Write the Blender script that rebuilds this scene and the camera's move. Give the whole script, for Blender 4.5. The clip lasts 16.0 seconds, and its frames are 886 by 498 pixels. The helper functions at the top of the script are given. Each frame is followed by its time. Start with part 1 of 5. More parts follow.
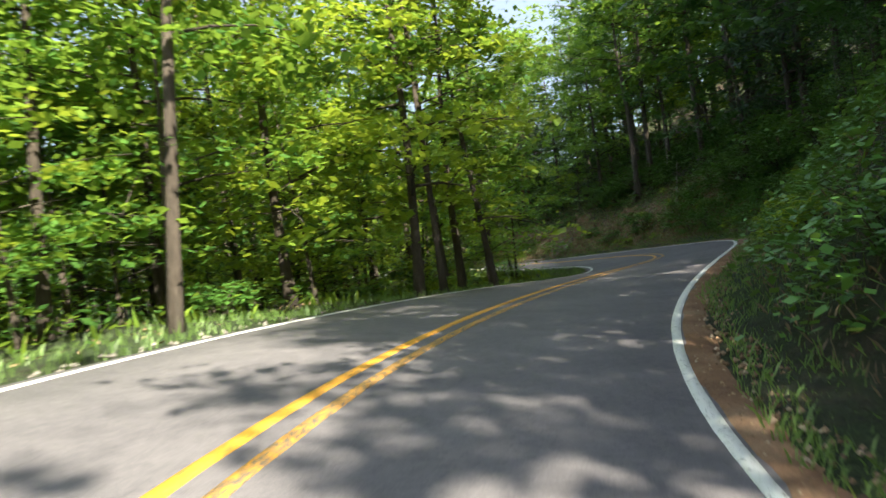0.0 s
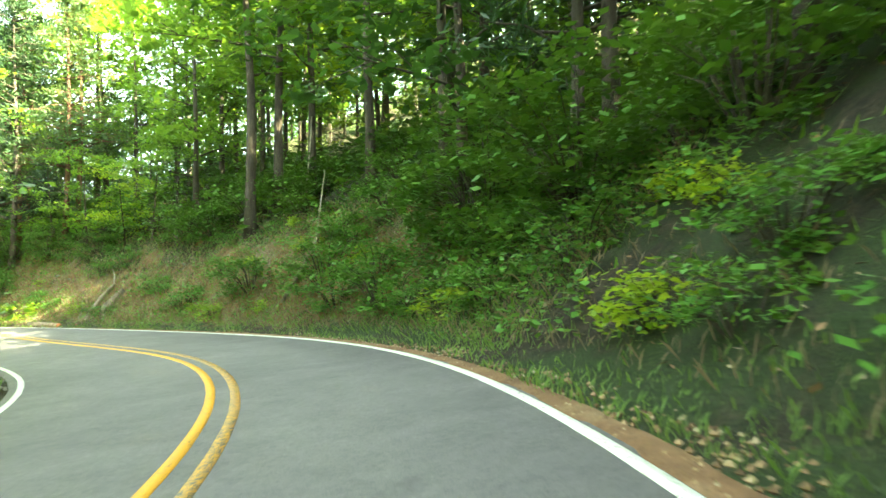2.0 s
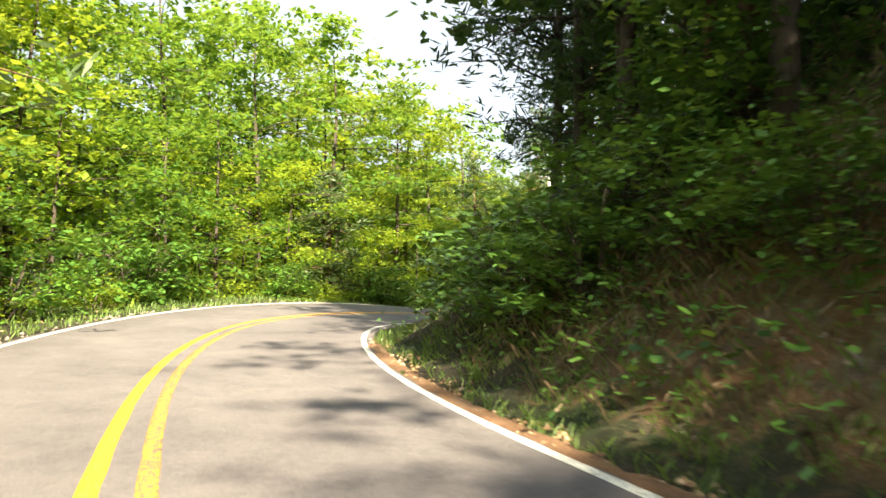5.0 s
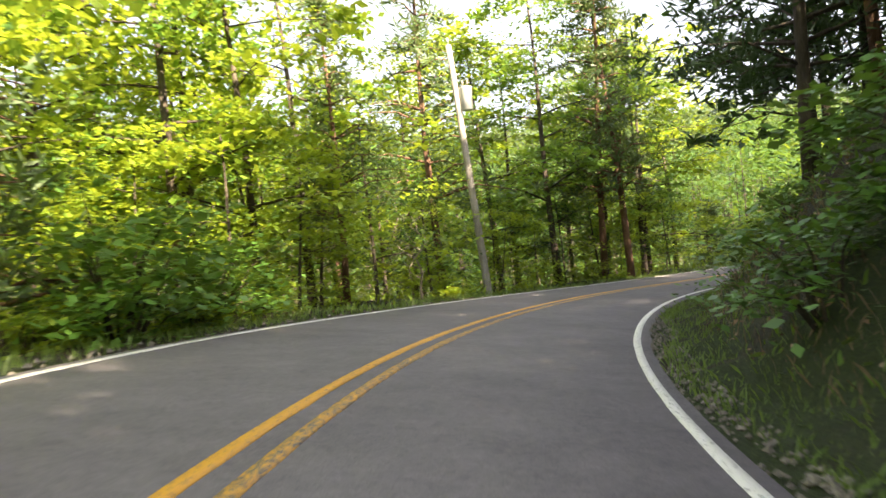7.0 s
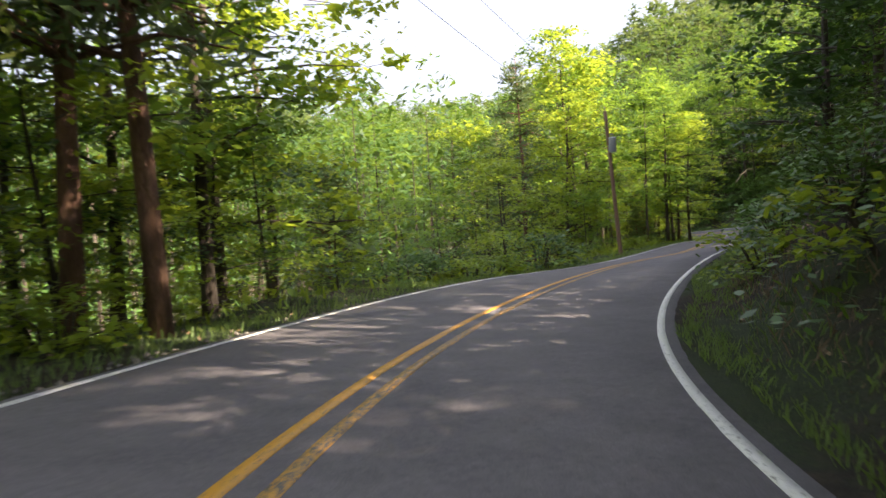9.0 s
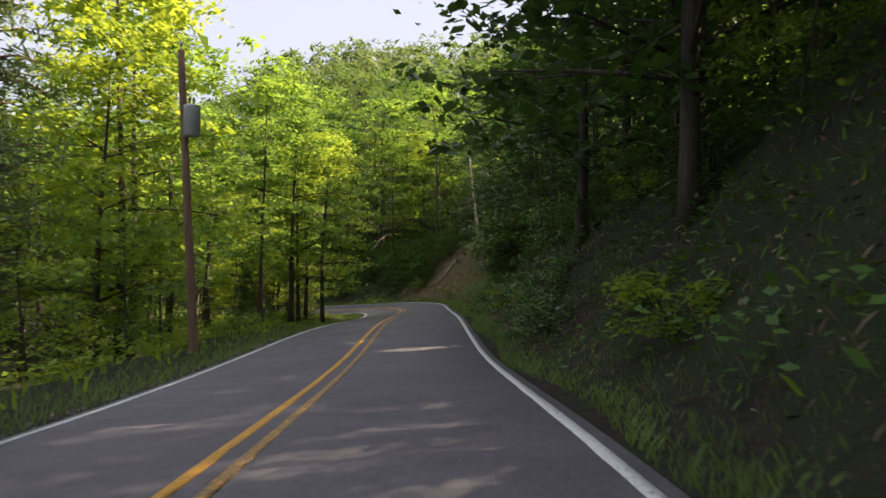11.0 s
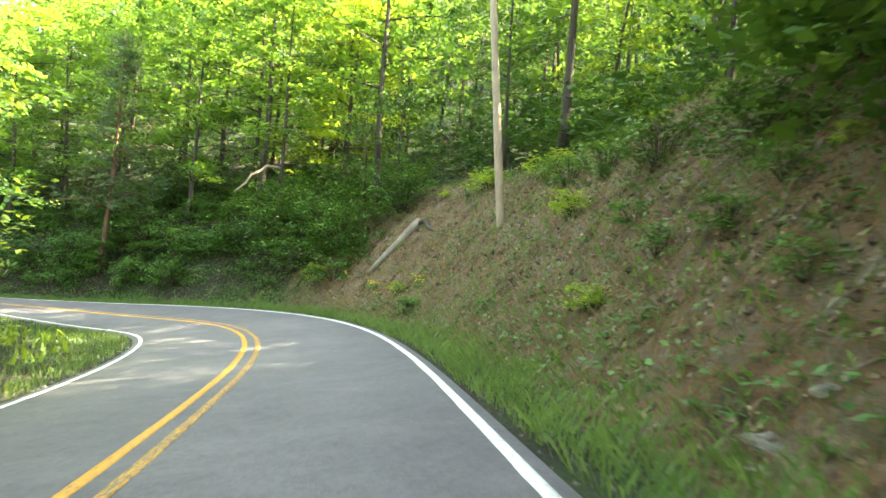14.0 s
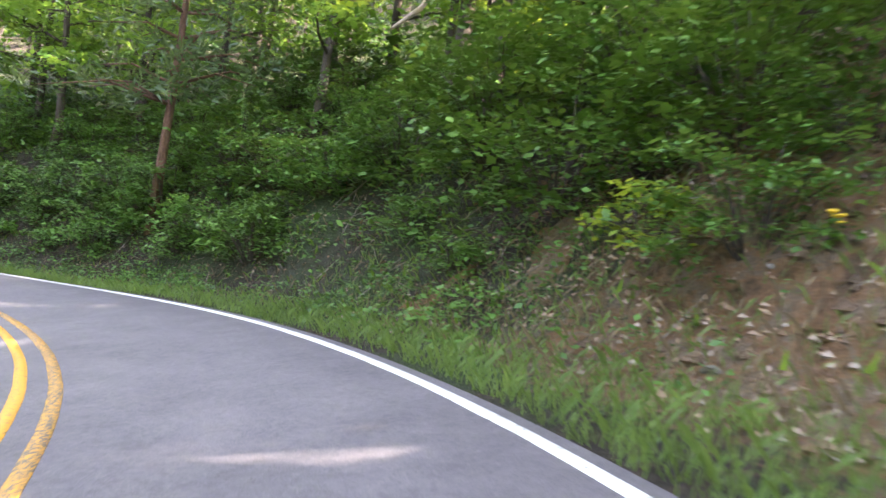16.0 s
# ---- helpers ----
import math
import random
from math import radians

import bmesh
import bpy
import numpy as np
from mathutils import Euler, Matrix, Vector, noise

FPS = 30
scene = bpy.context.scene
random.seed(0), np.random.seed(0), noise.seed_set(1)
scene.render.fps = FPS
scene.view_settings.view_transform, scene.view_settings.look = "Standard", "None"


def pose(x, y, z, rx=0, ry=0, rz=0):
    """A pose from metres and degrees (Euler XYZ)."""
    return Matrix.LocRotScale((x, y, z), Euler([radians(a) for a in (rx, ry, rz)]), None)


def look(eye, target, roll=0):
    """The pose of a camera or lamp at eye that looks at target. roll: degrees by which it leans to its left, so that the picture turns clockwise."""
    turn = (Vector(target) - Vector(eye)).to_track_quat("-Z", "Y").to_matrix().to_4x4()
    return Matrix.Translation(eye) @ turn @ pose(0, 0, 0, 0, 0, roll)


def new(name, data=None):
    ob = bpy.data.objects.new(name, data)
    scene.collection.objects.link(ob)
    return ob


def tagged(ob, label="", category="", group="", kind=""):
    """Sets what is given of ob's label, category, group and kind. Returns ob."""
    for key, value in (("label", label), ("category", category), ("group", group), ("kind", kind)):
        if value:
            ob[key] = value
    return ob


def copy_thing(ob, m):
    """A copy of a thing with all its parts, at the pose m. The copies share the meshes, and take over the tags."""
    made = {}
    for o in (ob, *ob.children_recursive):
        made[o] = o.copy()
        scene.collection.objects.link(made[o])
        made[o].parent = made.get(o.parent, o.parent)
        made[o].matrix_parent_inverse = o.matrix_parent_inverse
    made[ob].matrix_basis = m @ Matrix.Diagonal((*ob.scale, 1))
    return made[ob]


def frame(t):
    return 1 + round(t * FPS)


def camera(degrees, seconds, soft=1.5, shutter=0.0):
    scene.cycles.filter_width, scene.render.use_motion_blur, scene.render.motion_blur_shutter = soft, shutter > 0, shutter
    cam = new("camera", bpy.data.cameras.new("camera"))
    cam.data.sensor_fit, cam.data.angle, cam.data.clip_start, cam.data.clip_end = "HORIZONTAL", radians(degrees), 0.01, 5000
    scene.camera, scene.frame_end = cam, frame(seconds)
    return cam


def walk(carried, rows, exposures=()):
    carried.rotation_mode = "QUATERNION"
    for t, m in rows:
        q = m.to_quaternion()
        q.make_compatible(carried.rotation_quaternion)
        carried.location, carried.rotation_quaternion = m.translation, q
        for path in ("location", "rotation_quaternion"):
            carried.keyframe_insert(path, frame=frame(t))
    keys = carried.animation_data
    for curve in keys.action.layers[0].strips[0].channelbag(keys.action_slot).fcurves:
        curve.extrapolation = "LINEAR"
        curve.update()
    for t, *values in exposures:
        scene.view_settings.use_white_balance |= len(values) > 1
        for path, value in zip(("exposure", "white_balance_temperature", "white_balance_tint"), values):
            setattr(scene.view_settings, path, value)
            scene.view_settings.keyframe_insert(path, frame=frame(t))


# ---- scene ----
SOFT, SHUTTER = 1.5, 0.15
cam = camera(61.4, 16.0, SOFT, SHUTTER)
EXPOSURES = [
    (0.0, 2.15, 5250, 7), (0.5, 3.10, 5450, 15), (1.0, 3.65, 5800, -7), (1.5, 4.10, 6000, -19), (2.0, 4.65, 6200, -19), (3.0, 4.30, 6300, -15), (4.0, 2.75, 6000, 5),
    (6.3, 2.35, 6200, 10), (7.0, 3.00, 6200, 16), (8.0, 2.65, 5900, 18), (9.0, 2.50, 5850, 20), (10.2, 1.80, 6050, 18),
    (12.5, 3.30, 5750, 26), (13.5, 4.15, 5950, 8), (14.2, 4.30, 5700, -2), (15.0, 4.40, 5300, 19), (16.0, 4.35, 5500, 25),
]
PATH = [
    (0.0, pose(0.000, -0.000, 1.301, 92.30, 7.22, -0.03)),
    (0.5, pose(0.840, 5.888, 1.713, 92.75, 7.30, -10.22)),
    (1.0, pose(2.733, 11.700, 1.734, 93.76, 6.91, -19.79)),
    (1.5, pose(5.055, 17.266, 2.006, 94.06, 5.37, -25.64)),
    (2.0, pose(7.379, 22.660, 2.197, 94.24, 1.56, -27.62)),
    (2.5, pose(9.234, 28.488, 2.416, 93.45, -1.50, -25.19)),
    (3.0, pose(9.950, 34.825, 2.498, 92.48, -3.15, -13.63)),
    (3.5, pose(9.416, 41.466, 2.629, 91.37, -2.29, -0.15)),
    (4.0, pose(7.560, 47.746, 2.658, 92.57, -1.93, 8.68)),
    (4.2, pose(6.854, 50.158, 2.614, 94.03, -2.48, 10.53)),
    (6.3, pose(-2.488, 72.453, 3.461, 90.73, 4.41, -4.52)),
    (6.5, pose(-2.305, 74.998, 3.460, 90.33, 4.52, -5.25)),
    (7.0, pose(-1.619, 81.381, 3.320, 89.64, 5.61, -10.51)),
    (7.5, pose(-0.070, 87.329, 3.249, 88.66, 6.35, -18.10)),
    (8.0, pose(2.288, 92.887, 2.925, 88.21, 6.83, -26.29)),
    (8.5, pose(5.086, 98.099, 2.817, 87.68, 5.20, -34.20)),
    (9.0, pose(8.794, 102.657, 2.426, 87.69, 3.45, -42.21)),
    (9.5, pose(13.018, 106.766, 2.274, 88.22, 1.58, -51.73)),
    (10.0, pose(17.861, 110.177, 1.974, 89.93, 1.18, -60.37)),
    (10.2, pose(20.022, 111.165, 1.992, 90.54, 0.87, -63.08)),
    (12.3, pose(43.675, 120.727, 1.513, 93.16, -2.11, -75.90)),
    (12.5, pose(46.356, 121.692, 1.485, 93.18, -2.35, -76.33)),
    (13.0, pose(53.075, 124.324, 1.525, 93.01, -3.15, -77.32)),
    (13.5, pose(59.730, 126.674, 1.372, 92.87, -4.24, -77.41)),
    (14.0, pose(66.083, 129.053, 1.303, 92.35, -4.92, -77.25)),
    (14.5, pose(72.125, 131.344, 1.062, 92.05, -5.45, -76.88)),
    (15.0, pose(77.865, 133.589, 0.934, 91.68, -6.38, -75.43)),
    (15.5, pose(83.058, 136.362, 0.855, 90.59, -7.10, -70.96)),
    (16.0, pose(87.833, 139.462, 0.599, 89.89, -7.38, -61.77)),
]
walk(cam, PATH, EXPOSURES)

# the road's middle line: controls of a curve, about 10 m apart; its height, and its cross fall (right edge up)
ROAD_XY = [(13.21, -24.85), (5.45, -18.36), (-0.38, -10.07), (-2.29, 0.03), (-0.30, 9.93), (4.01, 19.00), (8.56, 27.89), (10.52, 37.95), (7.34, 47.67), (3.70, 56.89), (-1.36, 65.62), (-4.32, 75.26), (-2.53, 85.43), (1.04, 94.66), (6.77, 103.05), (14.25, 109.73), (23.19, 114.38), (32.50, 117.98), (41.87, 121.51), (51.22, 125.05), (60.61, 128.48), (69.94, 132.10), (79.36, 135.41), (88.29, 140.17), (94.49, 148.34), (97.62, 157.92), (97.49, 168.09), (95.18, 177.72), (92.88, 187.37)]
ROAD_Z = [-1.21, -0.50, -0.30, 0.34, 0.70, 0.95, 1.06, 1.31, 1.38, 1.93, 1.77, 2.36, 2.34, 1.87, 1.38, 0.85, 0.77, 0.54, 0.06, 0.28, -0.02, -0.29, -0.50, -0.65, -1.35, -1.73, -1.95, -2.24, -2.53]
ROAD_BANK = [-0.092, -0.031, -0.136, -0.124, -0.109, -0.002, 0.119, 0.073, 0.088, -0.066, -0.001, -0.026, -0.150, -0.091, -0.038, -0.029, -0.009, 0.117, 0.037, 0.107, 0.089, 0.154, 0.153, 0.148, 0.194, 0.035, 0.001, -0.150, -0.299]
HALF = 2.75                      # from the road's middle to its edge lines
YELLOW_GAP = 0.29                # between the middles of the two yellow lines
# how far the yellow lines run to the right of the middle, along the road
CENTRE_S = [0, 40, 60, 78, 100, 122, 150, 172, 190, 230]
CENTRE_D = [0.08, 0.07, 0.0, -0.08, 0.04, 0.11, 0.08, 0.0, -0.08, -0.11]
SUN, SKY = 5.0, 0.06
# the uphill bank along the road: height, steepness, slope of the hill above, width of its foot
BANK_S = [0, 30, 60, 80, 100, 130, 160, 185, 198, 205, 213, 225, 260]
BANK_H = [5.0, 5.0, 4.4, 3.8, 4.2, 4.6, 4.6, 4.4, 3.9, 4.3, 5.0, 4.6, 4.2]
BANK_SLOPE = [1.0, 1.0, 0.8, 0.78, 0.95, 1.0, 1.0, 1.0, 1.0, 1.05, 1.05, 1.0, 0.95]
HILL_SLOPE = [0.6, 0.6, 0.5, 0.45, 0.5, 0.55, 0.55, 0.5, 0.42, 0.45, 0.48, 0.45, 0.5]
SHOULDER = [0.8, 0.8, 0.7, 0.6, 0.8, 0.7, 1.0, 1.4, 1.4, 1.4, 1.4, 1.4, 1.4]
# the downhill side: steepness and width of the level ledge
DROP_S = [0, 40, 60, 90, 110, 150, 180, 220, 260]
DROP_SLOPE = [0.12, 0.12, 0.12, 0.12, 0.1, 0.35, 0.35, 0.1, 0.1]
LEDGE = [4.0, 5.0, 5.0, 3.0, 7.0, 3.0, 3.0, 5.0, 5.0]
# the last two, out of view behind the start, let the sun through
CLEARINGS = [(7.2, 57.0, 1.6), (9.4, 55.4, 1.9), (93.8, 137.3, 1.8), (88.6, 132.5, 1.6), (4.7, 107.6, 1.4), (45.6, 128.0, 1.6), (71.5, 127.8, 1.0), (-10.0, -4.0, 9.0), (-6.0, -14.0, 8.0)]    # kept free of bushes: x, y, radius

# ---- light ----
SUN_TURN, SUN_UP = -154.0, 38.0          # heading from +y (left positive) and height of the sun, degrees
world = bpy.data.worlds.new("world")
scene.world = world
world.use_nodes = True
sky = world.node_tree.nodes.new("ShaderNodeTexSky")
sky.sky_type = "NISHITA"
sky.sun_disc = False
sky.sun_elevation = radians(SUN_UP)
sky.sun_rotation = radians(-SUN_TURN)
sky.air_density, sky.dust_density, sky.ozone_density = 1.0, 5.0, 0.5
world.node_tree.nodes["Background"].inputs[1].default_value = SKY
haze = world.node_tree.nodes.new("ShaderNodeMix")      # bright summer haze over the whole sky
haze.data_type = "RGBA"
haze.inputs[0].default_value = 0.7
haze.inputs[7].default_value = (4.2, 4.12, 3.98, 1)
world.node_tree.links.new(sky.outputs[0], haze.inputs[6])
world.node_tree.links.new(haze.outputs[2], world.node_tree.nodes["Background"].inputs[0])
sun_data = bpy.data.lights.new("sun", "SUN")
sun_data.energy, sun_data.angle, sun_data.color = SUN, radians(0.7), (1.0, 0.8, 0.5)
sun = new("sun", sun_data)
sun_way = Vector((-math.sin(radians(SUN_TURN)) * math.cos(radians(SUN_UP)),
                  math.cos(radians(SUN_TURN)) * math.cos(radians(SUN_UP)), math.sin(radians(SUN_UP))))
sun.matrix_world = look(sun_way * 200, (0, 0, 0))


# ---- materials ----
def material(name, rough=0.8, metal=0.0):
    mat = bpy.data.materials.new(name)
    mat.use_nodes = True
    tree = mat.node_tree
    bsdf = tree.nodes["Principled BSDF"]
    bsdf.inputs["Roughness"].default_value = rough
    bsdf.inputs["Metallic"].default_value = metal
    return mat, tree, bsdf


def node(tree, kind, **values):
    made = tree.nodes.new(kind)
    for key, value in values.items():
        made.inputs[key.replace("_", " ")].default_value = value
    return made


def noise_of(tree, scale, detail=4.0, rough=0.6, stretch=None):
    coords = tree.nodes.new("ShaderNodeTexCoord")
    made = node(tree, "ShaderNodeTexNoise", Scale=scale, Detail=detail, Roughness=rough)
    if stretch:
        mapping = tree.nodes.new("ShaderNodeMapping")
        mapping.inputs["Scale"].default_value = stretch
        tree.links.new(coords.outputs["Object"], mapping.inputs[0])
        tree.links.new(mapping.outputs[0], made.inputs["Vector"])
    else:
        tree.links.new(coords.outputs["Object"], made.inputs["Vector"])
    return made.outputs["Fac"]


def ramp(tree, fac, *stops):
    made = tree.nodes.new("ShaderNodeValToRGB")
    el = made.color_ramp.elements
    while len(el) < len(stops):
        el.new(0.5)
    for e, (at, colour) in zip(el, stops):
        e.position, e.color = at, (*colour, 1)
    tree.links.new(fac, made.inputs[0])
    return made.outputs[0]


def mixed(tree, fac, a, b):
    made = tree.nodes.new("ShaderNodeMix")
    made.data_type = "RGBA"
    for slot, value in ((0, fac), (6, a), (7, b)):
        if isinstance(value, (tuple, list)):
            made.inputs[slot].default_value = (*value, 1)
        elif isinstance(value, float):
            made.inputs[slot].default_value = value
        else:
            tree.links.new(value, made.inputs[slot])
    return made.outputs[2]


def bump(tree, bsdf, height, strength, distance):
    made = node(tree, "ShaderNodeBump", Strength=strength, Distance=distance)
    tree.links.new(height, made.inputs["Height"])
    tree.links.new(made.outputs[0], bsdf.inputs["Normal"])


def noisy(name, stops, scale, rough=0.85, fine=None, strength=0.5, distance=0.02, stretch=None):
    """A surface of two grains: broad patches of the given colours and a finer grain over them, with relief."""
    mat, tree, bsdf = material(name, rough)
    broad = noise_of(tree, scale, stretch=stretch)
    colour = ramp(tree, broad, *stops)
    grain = noise_of(tree, fine or scale * 14, 3.0, 0.7, stretch=stretch)
    shade = ramp(tree, grain, (0.3, (0.62, 0.62, 0.62)), (0.72, (1.25, 1.25, 1.25)))
    mult = tree.nodes.new("ShaderNodeMix")
    mult.data_type, mult.blend_type = "RGBA", "MULTIPLY"
    mult.inputs[0].default_value = 1.0
    tree.links.new(colour, mult.inputs[6])
    tree.links.new(shade, mult.inputs[7])
    tree.links.new(mult.outputs[2], bsdf.inputs["Base Color"])
    bump(tree, bsdf, grain, strength, distance)
    return mat


def leafy(name, dark, bright, glow, share=0.42):
    """Leaves: a waxy top and light shining through, each leaf and each plant of its own tint."""
    mat, tree, bsdf = material(name, 0.46)
    island = tree.nodes.new("ShaderNodeNewGeometry").outputs["Random Per Island"]
    plant = tree.nodes.new("ShaderNodeObjectInfo").outputs["Random"]
    drift = ramp(tree, noise_of(tree, 0.9, 3.0, 0.6), (0.36, (0, 0, 0)), (0.64, (1, 1, 1)))
    total = None
    for source, share_of in ((island, 0.4), (plant, 0.25), (drift, 0.35)):
        step = tree.nodes.new("ShaderNodeMath")
        step.operation = "MULTIPLY_ADD"
        step.inputs[1].default_value = share_of
        tree.links.new(source, step.inputs[0])
        if total:
            tree.links.new(total, step.inputs[2])
        else:
            step.inputs[2].default_value = 0.0
        total = step.outputs[0]
    colour = mixed(tree, total, dark, bright)
    tree.links.new(colour, bsdf.inputs["Base Color"])
    bsdf.inputs["Specular IOR Level"].default_value = 0.42
    through_leaf = tree.nodes.new("ShaderNodeBsdfTranslucent")
    lit = mixed(tree, total, tuple(g * 0.6 for g in glow), glow)
    tree.links.new(lit, through_leaf.inputs["Color"])
    both = tree.nodes.new("ShaderNodeMixShader")
    both.inputs[0].default_value = share
    tree.links.new(bsdf.outputs[0], both.inputs[1])
    tree.links.new(through_leaf.outputs[0], both.inputs[2])
    tree.links.new(both.outputs[0], tree.nodes["Material Output"].inputs["Surface"])
    return mat


asphalt_mat, tree, bsdf = material("asphalt", 0.82)
broad = noise_of(tree, 0.35, 5.0)
grains = noise_of(tree, 90.0, 2.0, 0.8)
track = noise_of(tree, 2.2, 5.0, 0.65)
base = ramp(tree, broad, (0.3, (0.121, 0.112, 0.126)), (0.7, (0.16, 0.149, 0.163)))
speck = ramp(tree, grains, (0.35, (0.7, 0.7, 0.7)), (0.7, (1.3, 1.3, 1.3)))
coarse = noise_of(tree, 14.0, 6.0, 0.8)
streak = noise_of(tree, 0.9, 6.0, 0.75)
both = tree.nodes.new("ShaderNodeMath")
both.operation = "MULTIPLY_ADD"
both.inputs[1].default_value = 0.5
tree.links.new(coarse, both.inputs[0])
half = tree.nodes.new("ShaderNodeMath")
half.operation = "MULTIPLY_ADD"
half.inputs[1].default_value, half.inputs[2].default_value = 0.25, 0.0
tree.links.new(track, half.inputs[0])
third = tree.nodes.new("ShaderNodeMath")
third.operation = "MULTIPLY_ADD"
third.inputs[1].default_value = 0.25
tree.links.new(streak, third.inputs[0])
tree.links.new(half.outputs[0], third.inputs[2])
tree.links.new(third.outputs[0], both.inputs[2])
worn = ramp(tree, both.outputs[0], (0.38, (0.68, 0.68, 0.7)), (0.5, (1.0, 1.0, 1.0)), (0.62, (1.3, 1.29, 1.27)))
mult = tree.nodes.new("ShaderNodeMix")
mult.data_type, mult.blend_type = "RGBA", "MULTIPLY"
mult.inputs[0].default_value = 1.0
tree.links.new(base, mult.inputs[6])
tree.links.new(speck, mult.inputs[7])
mult2 = tree.nodes.new("ShaderNodeMix")
mult2.data_type, mult2.blend_type = "RGBA", "MULTIPLY"
mult2.inputs[0].default_value = 1.0
tree.links.new(mult.outputs[2], mult2.inputs[6])
tree.links.new(worn, mult2.inputs[7])
tree.links.new(mult2.outputs[2], bsdf.inputs["Base Color"])
bump(tree, bsdf, grains, 0.5, 0.006)


def paint(name, colour, wear):
    mat, tree, bsdf = material(name, 0.6)
    chips = noise_of(tree, 26.0, 5.0, 0.75)
    broad = noise_of(tree, 0.8, 3.0)
    gate = ramp(tree, chips, (0.60 - wear, (0, 0, 0)), (0.66 - wear, (1, 1, 1)))
    tone = mixed(tree, broad, tuple(c * 0.82 for c in colour), colour)
    tree.links.new(mixed(tree, gate, (0.1, 0.098, 0.095), tone), bsdf.inputs["Base Color"])
    bump(tree, bsdf, chips, 0.3, 0.004)
    return mat


yellow_mat = paint("yellow_paint", (0.72, 0.36, 0.025), 0.22)
worn_yellow_mat = paint("worn_yellow_paint", (0.66, 0.34, 0.03), 0.13)
white_mat = paint("white_paint", (0.78, 0.78, 0.76), 0.22)

# ground: leaf litter and soil, greener where moss and low plants take over, grass beside the road by its own mesh
ground_mat, tree, bsdf = material("forest_ground", 0.95)
patch = noise_of(tree, 0.28, 6.0, 0.7)
small = noise_of(tree, 5.0, 6.0, 0.75)
grit = noise_of(tree, 38.0, 3.0, 0.8)
soil = ramp(tree, small, (0.30, (0.014, 0.011, 0.008)), (0.48, (0.042, 0.03, 0.02)), (0.62, (0.09, 0.064, 0.043)), (0.78, (0.17, 0.13, 0.092)))
moss = ramp(tree, grit, (0.35, (0.02, 0.04, 0.01)), (0.65, (0.07, 0.12, 0.025)))
gate = ramp(tree, patch, (0.42, (0, 0, 0)), (0.56, (0.85, 0.85, 0.85)))
bare = tree.nodes.new("ShaderNodeAttribute")
bare.attribute_name = "bare"
clods = noise_of(tree, 1.3, 6.0, 0.7)
dry = ramp(tree, clods, (0.3, (0.05, 0.06, 0.022)), (0.41, (0.15, 0.09, 0.045)), (0.5, (0.32, 0.18, 0.085)), (0.58, (0.24, 0.185, 0.13)), (0.66, (0.4, 0.28, 0.17)), (0.78, (0.5, 0.42, 0.32)))
rough_edge = tree.nodes.new("ShaderNodeMath")
rough_edge.operation = "ADD"
tree.links.new(bare.outputs["Fac"], rough_edge.inputs[0])
tree.links.new(small, rough_edge.inputs[1])
where = ramp(tree, rough_edge.outputs[0], (0.72, (0, 0, 0)), (1.0, (1, 1, 1)))
shade = ramp(tree, grit, (0.3, (0.6, 0.6, 0.6)), (0.72, (1.3, 1.3, 1.3)))
mult = tree.nodes.new("ShaderNodeMix")
mult.data_type, mult.blend_type = "RGBA", "MULTIPLY"
mult.inputs[0].default_value = 1.0
tree.links.new(mixed(tree, where, mixed(tree, gate, soil, moss), dry), mult.inputs[6])
tree.links.new(shade, mult.inputs[7])
tree.links.new(mult.outputs[2], bsdf.inputs["Base Color"])
both = tree.nodes.new("ShaderNodeMath")
both.operation = "ADD"
tree.links.new(small, both.inputs[0])
tree.links.new(grit, both.inputs[1])
bump(tree, bsdf, both.outputs[0], 1.0, 0.16)

verge_mat = noisy("verge_dirt", ((0.3, (0.13, 0.07, 0.038)), (0.5, (0.22, 0.12, 0.065)), (0.7, (0.27, 0.18, 0.11))), 1.6, 0.95, 40.0, 0.8, 0.03)
bark_mat = noisy("grey_bark", ((0.3, (0.035, 0.027, 0.021)), (0.55, (0.085, 0.068, 0.054)), (0.75, (0.16, 0.138, 0.115))), 3.0, 0.95, 30.0, 1.0, 0.04, (1, 1, 0.18))
pine_bark_mat = noisy("pine_bark", ((0.3, (0.08, 0.045, 0.03)), (0.55, (0.18, 0.1, 0.065)), (0.75, (0.28, 0.17, 0.11))), 4.0, 0.95, 26.0, 1.0, 0.05, (1, 1, 0.3))
dead_mat = noisy("dead_wood", ((0.3, (0.16, 0.13, 0.1)), (0.55, (0.3, 0.26, 0.21)), (0.75, (0.42, 0.38, 0.32))), 2.5, 0.9, 30.0, 0.9, 0.03, (1, 1, 0.2))
log_mat = noisy("rotting_bark", ((0.3, (0.11, 0.085, 0.062)), (0.55, (0.24, 0.19, 0.145)), (0.75, (0.38, 0.32, 0.26))), 5.0, 0.95, 26.0, 1.0, 0.05, (1, 1, 0.4))
cut_mat = noisy("cut_wood", ((0.3, (0.2, 0.08, 0.035)), (0.6, (0.34, 0.15, 0.07))), 6.0, 0.9, 30.0)
pole_mat = noisy("weathered_pole", ((0.3, (0.3, 0.27, 0.24)), (0.55, (0.42, 0.39, 0.36)), (0.75, (0.52, 0.5, 0.47))), 2.0, 0.85, 40.0, 0.7, 0.02, (1, 1, 0.06))
brown_pole_mat = noisy("brown_pole", ((0.3, (0.17, 0.1, 0.06)), (0.55, (0.27, 0.17, 0.11)), (0.75, (0.36, 0.25, 0.17))), 2.0, 0.85, 40.0, 0.7, 0.02, (1, 1, 0.06))
steel_mat, tree, bsdf = material("grey_steel", 0.4, 0.3)
